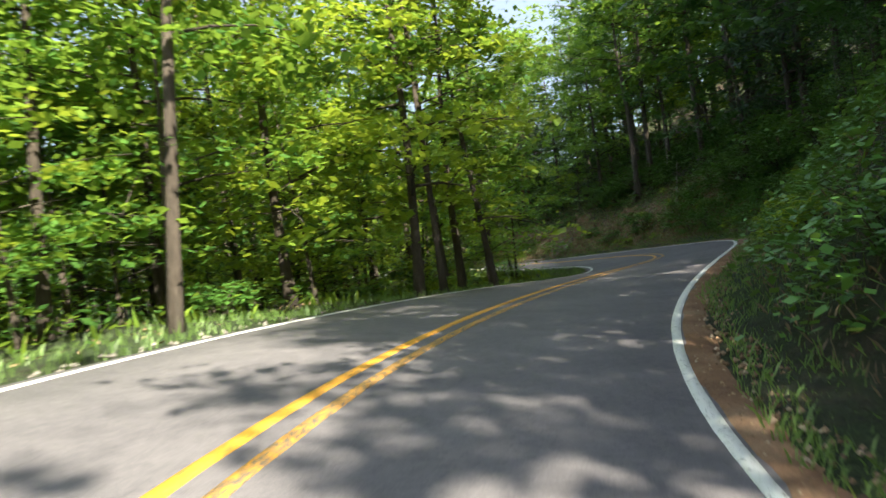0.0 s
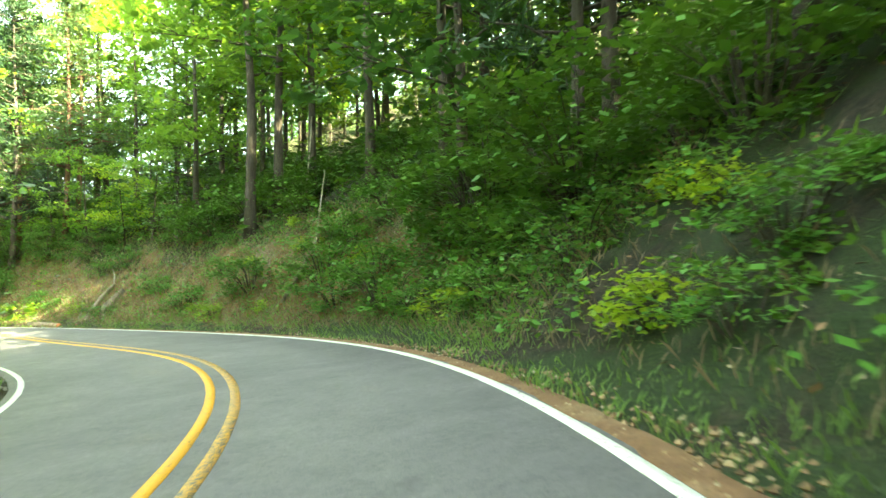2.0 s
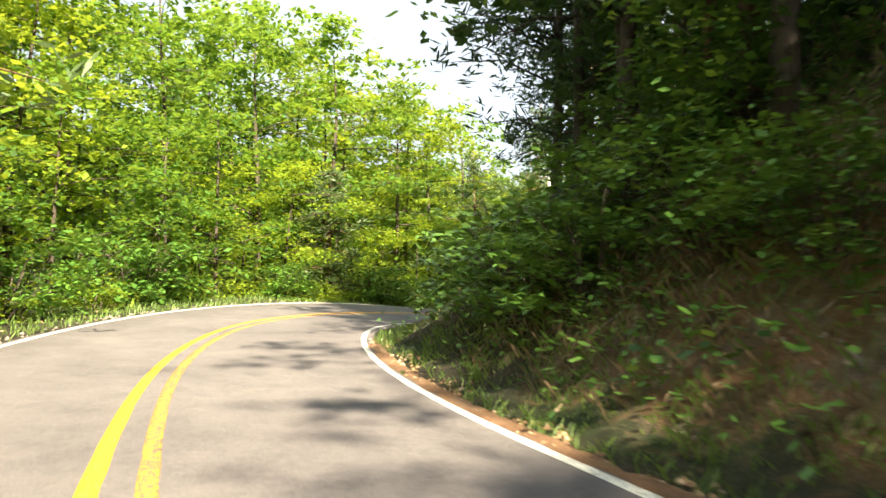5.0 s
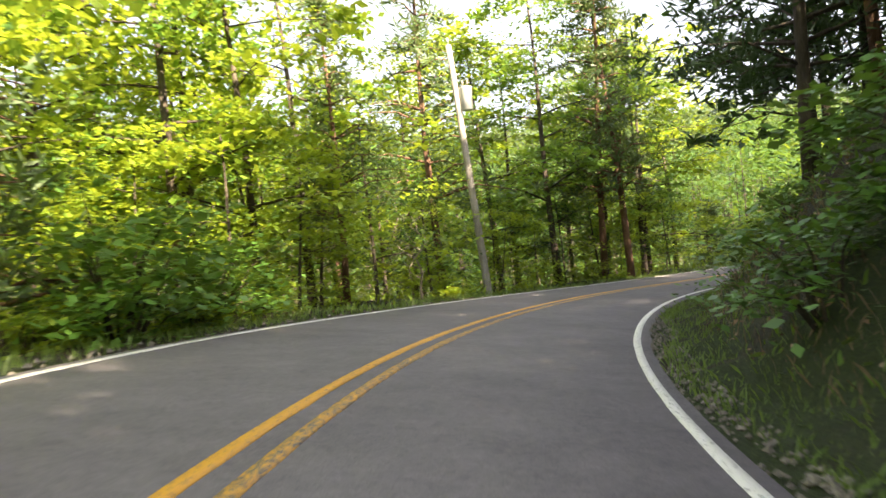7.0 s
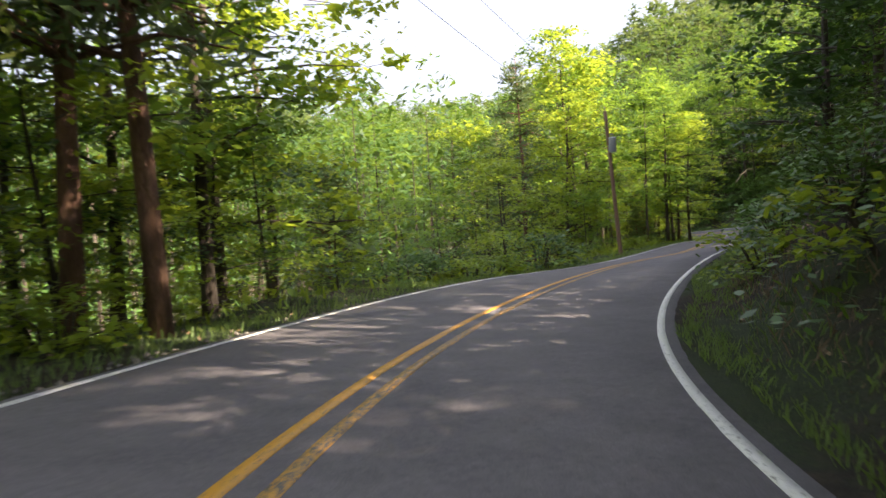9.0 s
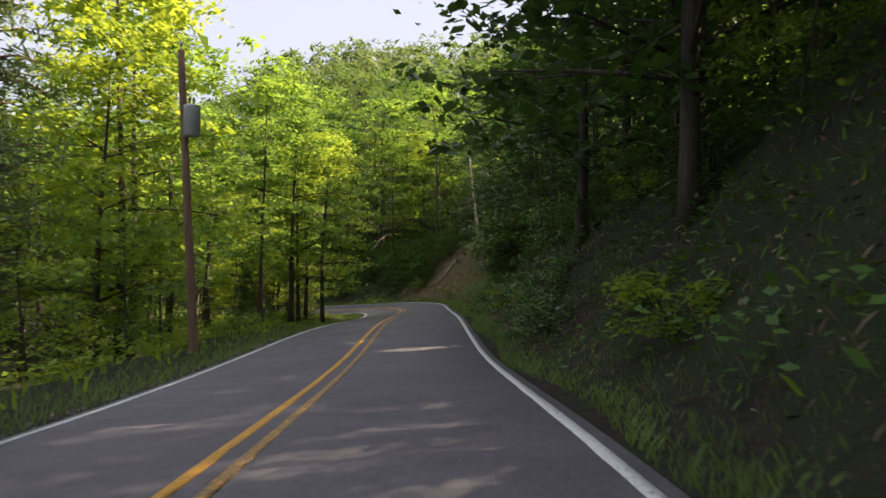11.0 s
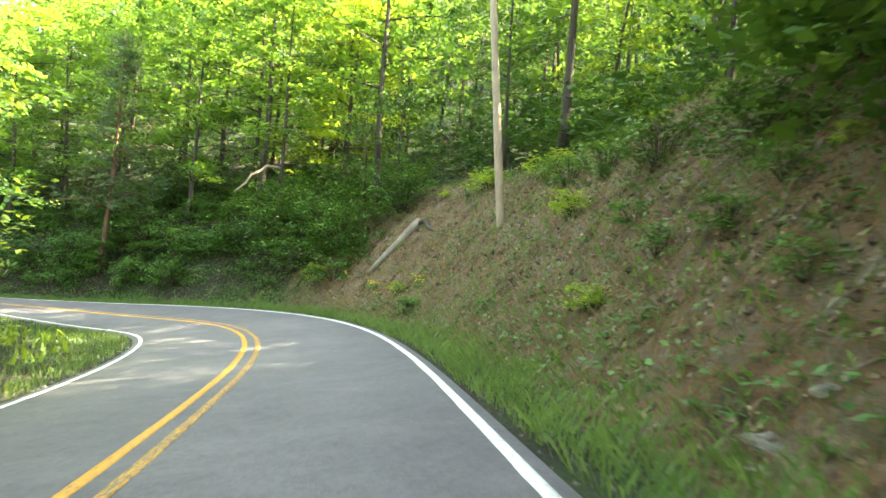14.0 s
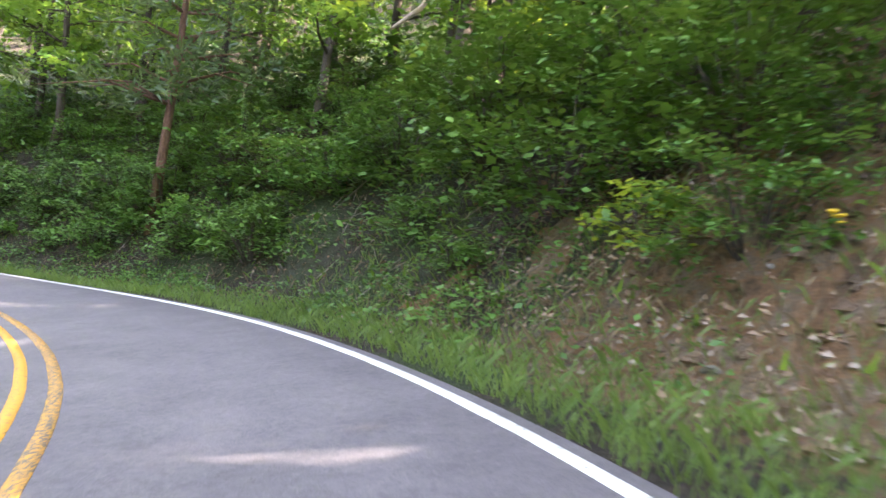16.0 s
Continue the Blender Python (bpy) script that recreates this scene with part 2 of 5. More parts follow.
tree.links.new(ramp(tree, noise_of(tree, 6.0), (0.3, (0.42, 0.44, 0.46)), (0.7, (0.56, 0.58, 0.6))), bsdf.inputs["Base Color"])
wire_mat, tree, bsdf = material("wire", 0.5, 0.6)
bsdf.inputs["Base Color"].default_value = (0.08, 0.08, 0.08, 1)
soil_mat = noisy("dry_soil", ((0.3, (0.05, 0.055, 0.02)), (0.42, (0.08, 0.056, 0.034)), (0.55, (0.15, 0.103, 0.065)), (0.66, (0.2, 0.148, 0.1)), (0.8, (0.3, 0.24, 0.18))), 1.3, 0.95, 15.0, 1.0, 0.09)
tan_pole_mat = noisy("tan_pole", ((0.3, (0.33, 0.24, 0.17)), (0.55, (0.46, 0.36, 0.27)), (0.75, (0.55, 0.46, 0.37))), 2.0, 0.85, 40.0, 0.7, 0.02, (1, 1, 0.06))
stone_mat = noisy("stone", ((0.3, (0.14, 0.125, 0.11)), (0.55, (0.25, 0.23, 0.2)), (0.75, (0.38, 0.36, 0.33))), 3.0, 0.9, 30.0, 0.8, 0.03)
litter_mat, tree, bsdf = material("dry_leaves", 0.9)
rnd = tree.nodes.new("ShaderNodeNewGeometry").outputs["Random Per Island"]
tree.links.new(ramp(tree, rnd, (0.0, (0.1, 0.06, 0.035)), (0.4, (0.24, 0.15, 0.085)), (0.75, (0.36, 0.25, 0.15)), (1.0, (0.45, 0.37, 0.27))), bsdf.inputs["Base Color"])
chip_mat, tree, bsdf = material("soil_chips", 0.95)
rnd = tree.nodes.new("ShaderNodeNewGeometry").outputs["Random Per Island"]
tree.links.new(ramp(tree, rnd, (0.0, (0.08, 0.055, 0.035)), (0.35, (0.21, 0.14, 0.085)), (0.7, (0.32, 0.24, 0.17)), (1.0, (0.37, 0.32, 0.27))), bsdf.inputs["Base Color"])
petal_mat, tree, bsdf = material("yellow_petals", 0.7)
tree.links.new(ramp(tree, noise_of(tree, 30.0), (0.3, (0.75, 0.5, 0.02)), (0.7, (0.85, 0.66, 0.04))), bsdf.inputs["Base Color"])
blue_mat, tree, bsdf = material("blue_plastic", 0.4)
bsdf.inputs["Base Color"].default_value = (0.03, 0.14, 0.6, 1)

leaf_mat = leafy("broad_leaves", (0.018, 0.06, 0.015), (0.128, 0.255, 0.04), (0.43, 0.63, 0.06), 0.42)
# yellow-green of fresh leaves, with the sunlight on them put into the colour
fresh_lit_mat = leafy("fresh_lit_leaves", (0.055, 0.13, 0.015), (0.28, 0.385, 0.035), (0.62, 0.75, 0.05), 0.42)
wood_mat = leafy("wood_leaves", (0.015, 0.05, 0.014), (0.095, 0.185, 0.036), (0.28, 0.44, 0.05), 0.32)
# shade of the uphill woods is put into this darker leaf colour
shaded_leaf_mat = leafy("shaded_leaves", (0.014, 0.042, 0.014), (0.062, 0.125, 0.026), (0.16, 0.3, 0.04), 0.26)
laurel_mat = leafy("laurel_leaves", (0.013, 0.048, 0.013), (0.155, 0.3, 0.044), (0.25, 0.38, 0.035), 0.16)
# leaves greyed and paled: distance haze is put into the colour
hazy_mat = leafy("hazed_far_leaves", (0.035, 0.07, 0.034), (0.115, 0.17, 0.06), (0.3, 0.4, 0.1), 0.32)
grass_mat = leafy("grass_blades", (0.06, 0.13, 0.03), (0.21, 0.32, 0.08), (0.4, 0.52, 0.11), 0.35)
dry_grass_mat = leafy("dry_grass", (0.17, 0.12, 0.07), (0.32, 0.24, 0.15), (0.36, 0.29, 0.17), 0.25)
bank_mat = leafy("bank_leaves", (0.013, 0.055, 0.011), (0.15, 0.31, 0.045), (0.34, 0.52, 0.07), 0.2)
hemlock_mat = leafy("dark_needles", (0.014, 0.036, 0.016), (0.05, 0.09, 0.034), (0.12, 0.2, 0.05), 0.2)
pine_mat = leafy("pine_needles", (0.035, 0.075, 0.032), (0.1, 0.155, 0.058), (0.28, 0.35, 0.09), 0.3)


# ---- building helpers ----
def mesh_from(name, verts, faces, mat, smooth=False):
    mesh = bpy.data.meshes.new(name)
    mesh.from_pydata([tuple(v) for v in verts], [], faces)
    mesh.materials.append(mat)
    if smooth:
        mesh.polygons.foreach_set("use_smooth", [True] * len(mesh.polygons))
    mesh.update()
    return mesh


def quads_mesh(name, quads, mat):
    """A mesh of loose four-cornered pieces from an array of n x 4 x 3."""
    n = len(quads)
    mesh = bpy.data.meshes.new(name)
    mesh.vertices.add(4 * n)
    mesh.vertices.foreach_set("co", quads.reshape(-1).astype(np.float32))
    mesh.loops.add(4 * n)
    mesh.loops.foreach_set("vertex_index", np.arange(4 * n, dtype=np.int32))
    mesh.polygons.add(n)
    mesh.polygons.foreach_set("loop_start", np.arange(0, 4 * n, 4, dtype=np.int32))
    mesh.polygons.foreach_set("loop_total", np.full(n, 4, dtype=np.int32))
    mesh.materials.append(mat)
    mesh.update(calc_edges=True)
    return mesh


def tris_mesh(name, quads, mat):
    """A mesh of loose three-cornered pieces from the first, second and last corner of n x 4 x 3."""
    n = len(quads)
    mesh = bpy.data.meshes.new(name)
    mesh.vertices.add(3 * n)
    mesh.vertices.foreach_set("co", quads[:, (0, 2, 3)].reshape(-1).astype(np.float32))
    mesh.loops.add(3 * n)
    mesh.loops.foreach_set("vertex_index", np.arange(3 * n, dtype=np.int32))
    mesh.polygons.add(n)
    mesh.polygons.foreach_set("loop_start", np.arange(0, 3 * n, 3, dtype=np.int32))
    mesh.polygons.foreach_set("loop_total", np.full(n, 3, dtype=np.int32))
    mesh.materials.append(mat)
    mesh.update(calc_edges=True)
    return mesh


def piece(name, mesh, parent=None, label=""):
    ob = new(name, mesh)
    ob.parent = parent
    if label:
        ob["label"] = label
    return ob


def tube(points, radii, sides=8, knots=0.0, rng=None):
    """Verts and faces of a closed, tapered tube along points."""
    pts = [Vector(p) for p in points]
    verts, faces = [], []
    for i, p in enumerate(pts):
        way = (pts[min(i + 1, len(pts) - 1)] - pts[max(i - 1, 0)]).normalized()
        side = way.cross(Vector((0, 0, 1)) if abs(way.z) < 0.9 else Vector((1, 0, 0))).normalized()
        other = way.cross(side)
        for k in range(sides):
            a = 2 * math.pi * k / sides
            r = radii[i] * (1 + (rng.uniform(-knots, knots) if rng else 0))
            verts.append(p + (side * math.cos(a) + other * math.sin(a)) * r)
    for i in range(len(pts) - 1):
        for k in range(sides):
            a, b = i * sides + k, i * sides + (k + 1) % sides
            faces.append((a, b, b + sides, a + sides))
    faces.append(tuple(range(sides - 1, -1, -1)))
    faces.append(tuple(range((len(pts) - 1) * sides, len(pts) * sides)))
    return verts, faces


def joined(parts):
    verts, faces = [], []
    for v, f in parts:
        o = len(verts)
        verts += v
        faces += [tuple(i + o for i in face) for face in f]
    return verts, faces


# ---- the road's line ----
def spline(controls, u):
    """Uniform cubic B-spline of control rows at the parameters u."""
    c = np.asarray(controls, float)
    i = np.clip(np.floor(u).astype(int), 0, len(c) - 4)
    t = (u - i)[:, None]
    return ((1 - t) ** 3 * c[i] + (3 * t ** 3 - 6 * t ** 2 + 4) * c[i + 1] + (-3 * t ** 3 + 3 * t ** 2 + 3 * t + 1) * c[i + 2] + t ** 3 * c[i + 3]) / 6


STEP = 0.5
u = np.arange(0, len(ROAD_XY) - 3, STEP / 10.0)
line_xy = spline(ROAD_XY, u)
line_z = spline(np.array(ROAD_Z)[:, None], u)[:, 0]
line_bank = spline(np.array(ROAD_BANK)[:, None], u)[:, 0]
along = np.gradient(line_xy, axis=0)
run = np.r_[0, np.cumsum(np.linalg.norm(np.diff(line_xy, axis=0), axis=1))]
along /= np.linalg.norm(along, axis=1)[:, None]
right = np.c_[along[:, 1], -along[:, 0]]
ROAD_LENGTH = run[-1]


def on_road(s, d):
    """Place at s metres along the road and d to the right of its middle, on the road's tilted surface."""
    x = np.interp(s, run, line_xy[:, 0]) + d * np.interp(s, run, right[:, 0])
    y = np.interp(s, run, line_xy[:, 1]) + d * np.interp(s, run, right[:, 1])
    return x, y, np.interp(s, run, line_z) + d * np.interp(s, run, line_bank)


def lumps(x, y, seed):
    """Smooth unevenness of about -1..1 at wave lengths from 3 to 20 m."""
    rng = np.random.RandomState(seed)
    out = np.zeros(np.shape(x))
    for length, share in ((21.0, 0.4), (11.0, 0.3), (6.5, 0.2), (3.4, 0.14)):
        for _ in range(3):
            a, ph = rng.uniform(0, 2 * math.pi, 2)
            out = out + share * np.sin((x * math.cos(a) + y * math.sin(a)) * 2 * math.pi / length + ph)
    return out / 1.6


def nearest(x, y):
    """Along-road place, signed offset and road height for arrays of points."""
    s, d, z = (np.zeros(x.shape) for _ in range(3))
    for a in range(0, len(x), 4000):
        px, py = x[a:a + 4000, None], y[a:a + 4000, None]
        d2 = (px - line_xy[:, 0]) ** 2 + (py - line_xy[:, 1]) ** 2
        i = np.argmin(d2, axis=1)
        rx, ry = px[:, 0] - line_xy[i, 0], py[:, 0] - line_xy[i, 1]
        side = rx * right[i, 0] + ry * right[i, 1]
        dist = np.sqrt(d2[np.arange(len(i)), i])
        s[a:a + 4000] = run[i]
        d[a:a + 4000] = np.where(side >= 0, dist, -dist)
        w = np.exp(-(np.sqrt(d2) - dist[:, None]) / (1.0 + 0.25 * dist[:, None]))
        w /= w.sum(axis=1)[:, None]
        blend = np.clip((dist - 4.0) / 8.0, 0, 1)
        z[a:a + 4000] = line_z[i] * (1 - blend) + (w @ line_z) * blend + line_bank[i] * np.clip(side, -HALF - 1.2, HALF + 1.2)
    return s, d, z


def rise(t):
    t = np.clip(t, 0, 1)
    return t * t * (3 - 2 * t)


def ground_height(x, y):
    x, y = np.atleast_1d(np.asarray(x, float)), np.atleast_1d(np.asarray(y, float))
    s, d, z = nearest(x, y)
    e = np.abs(d) - HALF
    n1, n2 = lumps(x, y, 3), lumps(x * 2.7, y * 2.7, 5)
    # uphill side: shoulder, cut bank, wooded hill
    tall = np.interp(s, BANK_S, BANK_H) * (1 + 0.15 * n1)
    wide = tall / np.interp(s, BANK_S, BANK_SLOPE)
    hill = np.interp(s, BANK_S, HILL_SLOPE)
    e_up = np.maximum(e - np.interp(s, BANK_S, SHOULDER), 0)
    up = tall * rise(e_up / wide / 1.0) * 0.5 + tall * 0.5 * np.clip(e_up / wide, 0, 1) + hill * np.maximum(e_up - wide * 0.85, 0)
    beyond = (x - line_xy[-1, 0]) * along[-1, 0] + (y - line_xy[-1, 1]) * along[-1, 1]
    up = 60 * np.tanh(up / 60) * (1 - 0.6 * rise(beyond / 50))
    # downhill side: grassy shoulder, then the slope falls and levels out
    e_dn = np.maximum(e - np.interp(s, DROP_S, LEDGE), 0)
    dn = -np.interp(s, DROP_S, DROP_SLOPE) * 14 * np.tanh(e_dn / 14)
    rough = np.clip(e - 0.5, 0, 3) / 3
    h = z - 0.035 + np.where(d > 0, up, dn) + rough * (0.22 * n1 + 0.1 * n2) - 0.03 * np.clip(e - 0.1, 0, 1)
    # the hills that close the view far off
    out = np.clip(e - 45, 0, 400)
    h = h + np.where(d > 0, 0.1, 0.3) * out * np.exp(-out / 400)
    return h


# ---- ground ----
def stretch(lo, hi, far, fine, grow=1.18):
    mid = list(np.arange(lo, hi + fine / 2, fine))
    step, a, b = fine, mid[0], mid[-1]
    while a > lo - far:
        step *= grow
        a, b = a - step, b + step
        mid = [a] + mid + [b]
    return np.array(mid)


gx = stretch(line_xy[:, 0].min() - 16, line_xy[:, 0].max() + 16, 900, 0.9)
gy = stretch(line_xy[:, 1].min() - 6, line_xy[:, 1].max() + 16, 900, 0.9)
GX, GY = np.meshgrid(gx, gy)
GZ = ground_height(GX.ravel(), GY.ravel())
nx, ny = len(gx), len(gy)
idx = np.arange(nx * ny).reshape(ny, nx)
faces = np.stack([idx[:-1, :-1], idx[:-1, 1:], idx[1:, 1:], idx[1:, :-1]], axis=-1).reshape(-1, 4)
mesh = bpy.data.meshes.new("ground")
mesh.from_pydata(np.c_[GX.ravel(), GY.ravel(), GZ].tolist(), [], faces.tolist())
mesh.materials.append(ground_mat)
gs, gd, _z = nearest(GX.ravel(), GY.ravel())
wave = 1.2 * lumps(GX.ravel(), GY.ravel(), 8)
bare = np.minimum(np.clip((gd - HALF - 0.5) / 0.8, 0, 1), np.maximum(
    np.minimum(np.clip((gs - 195) / 4, 0, 1) * np.clip((228 - gs) / 4, 0, 1), np.clip((HALF + 7.2 + wave - gd) / 1.2, 0, 1)),
    np.minimum(np.clip((gs - 58) / 4, 0, 1) * np.clip((92 - gs) / 4, 0, 1), np.clip((HALF + 5.0 + wave - gd) / 1.2, 0, 1))))
mesh.attributes.new("bare", "FLOAT", "POINT").data.foreach_set("value", (0.6 * bare).astype(np.float32))
mesh.polygons.foreach_set("use_smooth", [True] * len(mesh.polygons))
ground = tagged(new("ground", mesh), "wooded hillside ground of soil, leaf litter and moss", "ground", kind="structure")


def height(x, y):
    return float(ground_height([x], [y])[0])


def bank_face(s0, s1, e0, e1, label):
    """The bare cut bank: crumbling soil and shale with ledges and runnels."""
    ss, ee = np.arange(s0, s1, 0.17), np.arange(e0, e1, 0.15)
    S, E = np.meshgrid(ss, ee)
    x, y, _z = on_road(S.ravel(), HALF + E.ravel())
    z = ground_height(x, y)
    edge = np.minimum(np.minimum(S - s0, s1 - S) / 3.0, np.minimum((E - e0) / 0.8, (e1 - E) / 1.5)).ravel()
    fade = rise(edge)
    lift = np.array([0.2 * noise.noise(Vector((a * 0.8, b * 0.8, c * 0.8))) + 0.09 * abs(noise.noise(Vector((a * 2.3, b * 2.3, c * 3.5 + 7)))) + 0.05 * noise.noise(Vector((a * 5.5, b * 5.5, c * 5.5 + 3)))
                     for a, b, c in zip(x, y, z)])
    z = z + (lift - 0.065) * fade - 0.15 * (1 - fade)
    n, m = len(ss), len(ee)
    idx = np.arange(n * m).reshape(m, n)
    faces = np.stack([idx[:-1, :-1], idx[1:, :-1], idx[1:, 1:], idx[:-1, 1:]], axis=-1).reshape(-1, 4)
    mesh = bpy.data.meshes.new("bank_face")
    mesh.from_pydata(np.c_[x, y, z].tolist(), [], faces.tolist())
    mesh.materials.append(ground_mat)
    mesh.attributes.new("bare", "FLOAT", "POINT").data.foreach_set("value", np.full(n * m, 0.6, np.float32))
    mesh.polygons.foreach_set("use_smooth", [True] * len(mesh.polygons))
    return tagged(new("bank_face", mesh), label, "bank", kind="structure")


bank_face(194, 231, 0.9, 8.0, "bare crumbling bank of tan soil and shale")
bank_face(57, 94, 0.7, 6.0, "steep bare bank of brown soil and roots")


# ---- road ----
def ribbon(name, offsets, heights, mat, s0=0.0, s1=None, step=0.5, wobble=0.0, seed=0, centre=0.0):
    """A strip along the road through the given offsets and heights over the road's surface."""
    s = np.arange(s0, s1 if s1 else ROAD_LENGTH, step)
    rng = np.random.RandomState(seed)
    verts, faces = [], []
    k = len(offsets)
    for q in s:
        for j, (d, h) in enumerate(zip(offsets, heights)):
            sway = wobble * rng.uniform(-1, 1) if j in (0, k - 1) else 0
            x, y, z = on_road(q, d + sway + centre * np.interp(q, CENTRE_S, CENTRE_D))
            verts.append((float(x), float(y), float(z) + h))
    for i in range(len(s) - 1):
        for j in range(k - 1):
            a = i * k + j
            faces.append((a, a + 1, a + k + 1, a + k))
    return mesh_from(name, verts, faces, mat, True)


EDGE = HALF + 0.16
road = new("road", ribbon("road", (-EDGE - 0.12, -EDGE, -1.4, 0, 1.4, EDGE, EDGE + 0.12), (-0.16, 0, 0, 0.0, 0, 0, -0.16), asphalt_mat, wobble=0.05, seed=2))
tagged(road, "worn grey asphalt two-lane mountain road", "road", kind="structure")
verge_r = new("verge", ribbon("verge", (EDGE - 0.14, EDGE - 0.05, EDGE + 0.13, EDGE + 0.4), (-0.01, 0.008, 0.0, -0.14), verge_mat, 8, 96, wobble=0.08, seed=4))
tagged(verge_r, "narrow strip of red-brown dirt beside the asphalt", "verge", kind="structure")


def stripe(name, d, wide, mat, label):
    mesh = ribbon(name, (d - wide / 2, d - wide / 2 + 0.004, d + wide / 2 - 0.004, d + wide / 2), (-0.002, 0.006, 0.006, -0.002), mat, wobble=0.006, seed=int(abs(d) * 100), centre=1.0 if abs(d) < 1 else 0.0)
    return tagged(new(name, mesh), label, "road marking", kind="structure")


stripe("centre_line", -YELLOW_GAP / 2, 0.12, yellow_mat, "solid yellow painted centre line on asphalt")
stripe("centre_line", YELLOW_GAP / 2, 0.12, worn_yellow_mat, "chipped yellow painted centre line on asphalt")
stripe("edge_line", -HALF, 0.1, white_mat, "white painted edge line on asphalt")
stripe("edge_line", HALF, 0.105, white_mat, "white painted edge line beside the bank")


# ---- trees ----
def leaves_at(rng, centres, spread, count, size, flat=0.35, tilt=0.5):
    """Pointed four-cornered leaves scattered in flattened sprays round the centres."""
    c = np.repeat(np.asarray(centres), count, axis=0)
    n = len(c)
    sp = np.repeat(np.asarray(spread), count)[:, None]
    off = rng.normal(0, 0.5, (n, 3))
    off *= np.minimum(1.0, 1.5 / np.linalg.norm(off, axis=1))[:, None]
    off[:, 2] *= flat
    off[:, 2] -= 0.12 * (off[:, 0] ** 2 + off[:, 1] ** 2)
    p = c + off * sp
    a = rng.uniform(0, 2 * math.pi, n)
    out = np.c_[np.cos(a), np.sin(a), rng.normal(-0.2, tilt, n)]
    out /= np.linalg.norm(out, axis=1)[:, None]
    side = np.c_[-np.sin(a), np.cos(a), rng.normal(0, tilt, n)]
    side /= np.linalg.norm(side, axis=1)[:, None]
    inner = rng.uniform(0, 1, n) < (0.16 if size > 0.19 else 0.0)
    p[inner] = c[inner] + (p - c)[inner] * 0.6
    l = (size * rng.uniform(0.6, 1.3, n) * np.where(inner, 1.6, 1.0))[:, None]
    w = l * rng.uniform(0.3, 0.44, n)[:, None]
    q = np.stack([p - out * l * 0.5, p + side * w, p + out * l * 0.6, p - side * w], axis=1)
    return q


def broadleaf(name, seed, tall, spread, first, clusters, count, leaf, mats, trunk_r, lean=0.0, coarse=False):
    """One broadleaf tree: a bent tapered trunk, limbs that fork, and sprays of leaves round the twigs."""
    rng = np.random.RandomState(seed)
    base = new(name)
    bend = rng.uniform(-1, 1, 2) * 0.35
    hs = np.linspace(-0.4, tall * 0.9, 9)
    spine = [Vector((lean * h + bend[0] * math.sin(h * 0.45) * h / tall, bend[1] * math.sin(h * 0.38 + 1) * h / tall, h)) for h in hs]
    radii = [trunk_r * (1.35 if i == 0 else 1.0) * (1 - 0.9 * (i / 8)) + 0.012 for i in range(9)]
    wood = [tube(spine, radii, 8, 0.06, rng)]
    centres, spreads = [], []
    limbs = max(6, clusters // 5)
    for i in range(limbs):
        h = tall * (first + (0.95 - first) * ((i + rng.uniform(0, 1)) / limbs))
        t = np.clip((h + 0.4) / (tall * 0.9 + 0.4), 0, 0.999) * 8
        at = spine[int(t)].lerp(spine[int(t) + 1], t - int(t))
        a = i * 2.4 + rng.uniform(-0.5, 0.5)
        reach = spread * math.sin(math.pi * np.clip(0.22 + 0.72 * (h / tall - first) / (1 - first), 0, 1)) ** 0.7 * rng.uniform(0.6, 1.1) + 0.3
        up = rng.uniform(0.1, 0.55)
        pts = [at]
        for k in (0.35, 0.7, 1.0):
            pts.append(at + Vector((math.cos(a + k * 0.3) * reach * k, math.sin(a + k * 0.3) * reach * k, reach * up * k - 0.15 * reach * k * k)))
        r = max(0.015, radii[int(t)] * 0.42)
        wood.append(tube(pts, [r, r * 0.7, r * 0.45, 0.008], 4))
        per = max(2, clusters // limbs)
        for k in range(per):
            f = 0.35 + 0.7 * (k + rng.uniform(0.2, 0.9)) / per
            g = min(f, 1.0)
            p = pts[0].lerp(pts[3], g) + Vector((rng.normal(0, 0.22), rng.normal(0, 0.22), rng.normal(0, 0.12))) * reach
            centres.append(tuple(p))
            spreads.append(rng.uniform(0.6, 1.2) * (0.5 + spread * 0.15))
            q = pts[0].lerp(pts[3], g * 0.75)
            if k % 2:
                continue
            wood.append(tube([q, q.lerp(p, 0.6) + Vector((0, 0, 0.06)), p], [r * 0.4, r * 0.28, 0.006], 3))
    for k in range(max(3, clusters // 7)):
        centres.append((spine[-1].x + rng.normal(0, spread * 0.2), spine[-1].y + rng.normal(0, spread * 0.2), tall * rng.uniform(0.88, 1.02)))
        spreads.append(rng.uniform(0.7, 1.1) * (0.4 + spread * 0.16))
    v, f = joined(wood)
    piece("trunk", mesh_from("trunk", v, f, mats[0], True), base, "grey bark trunk with bare limbs")
    q = leaves_at(rng, centres, spreads, count, leaf, 0.27, 0.42)
    piece("crown", (tris_mesh if coarse else quads_mesh)("crown", q, mats[1]), base, "green leaf sprays")
    return base


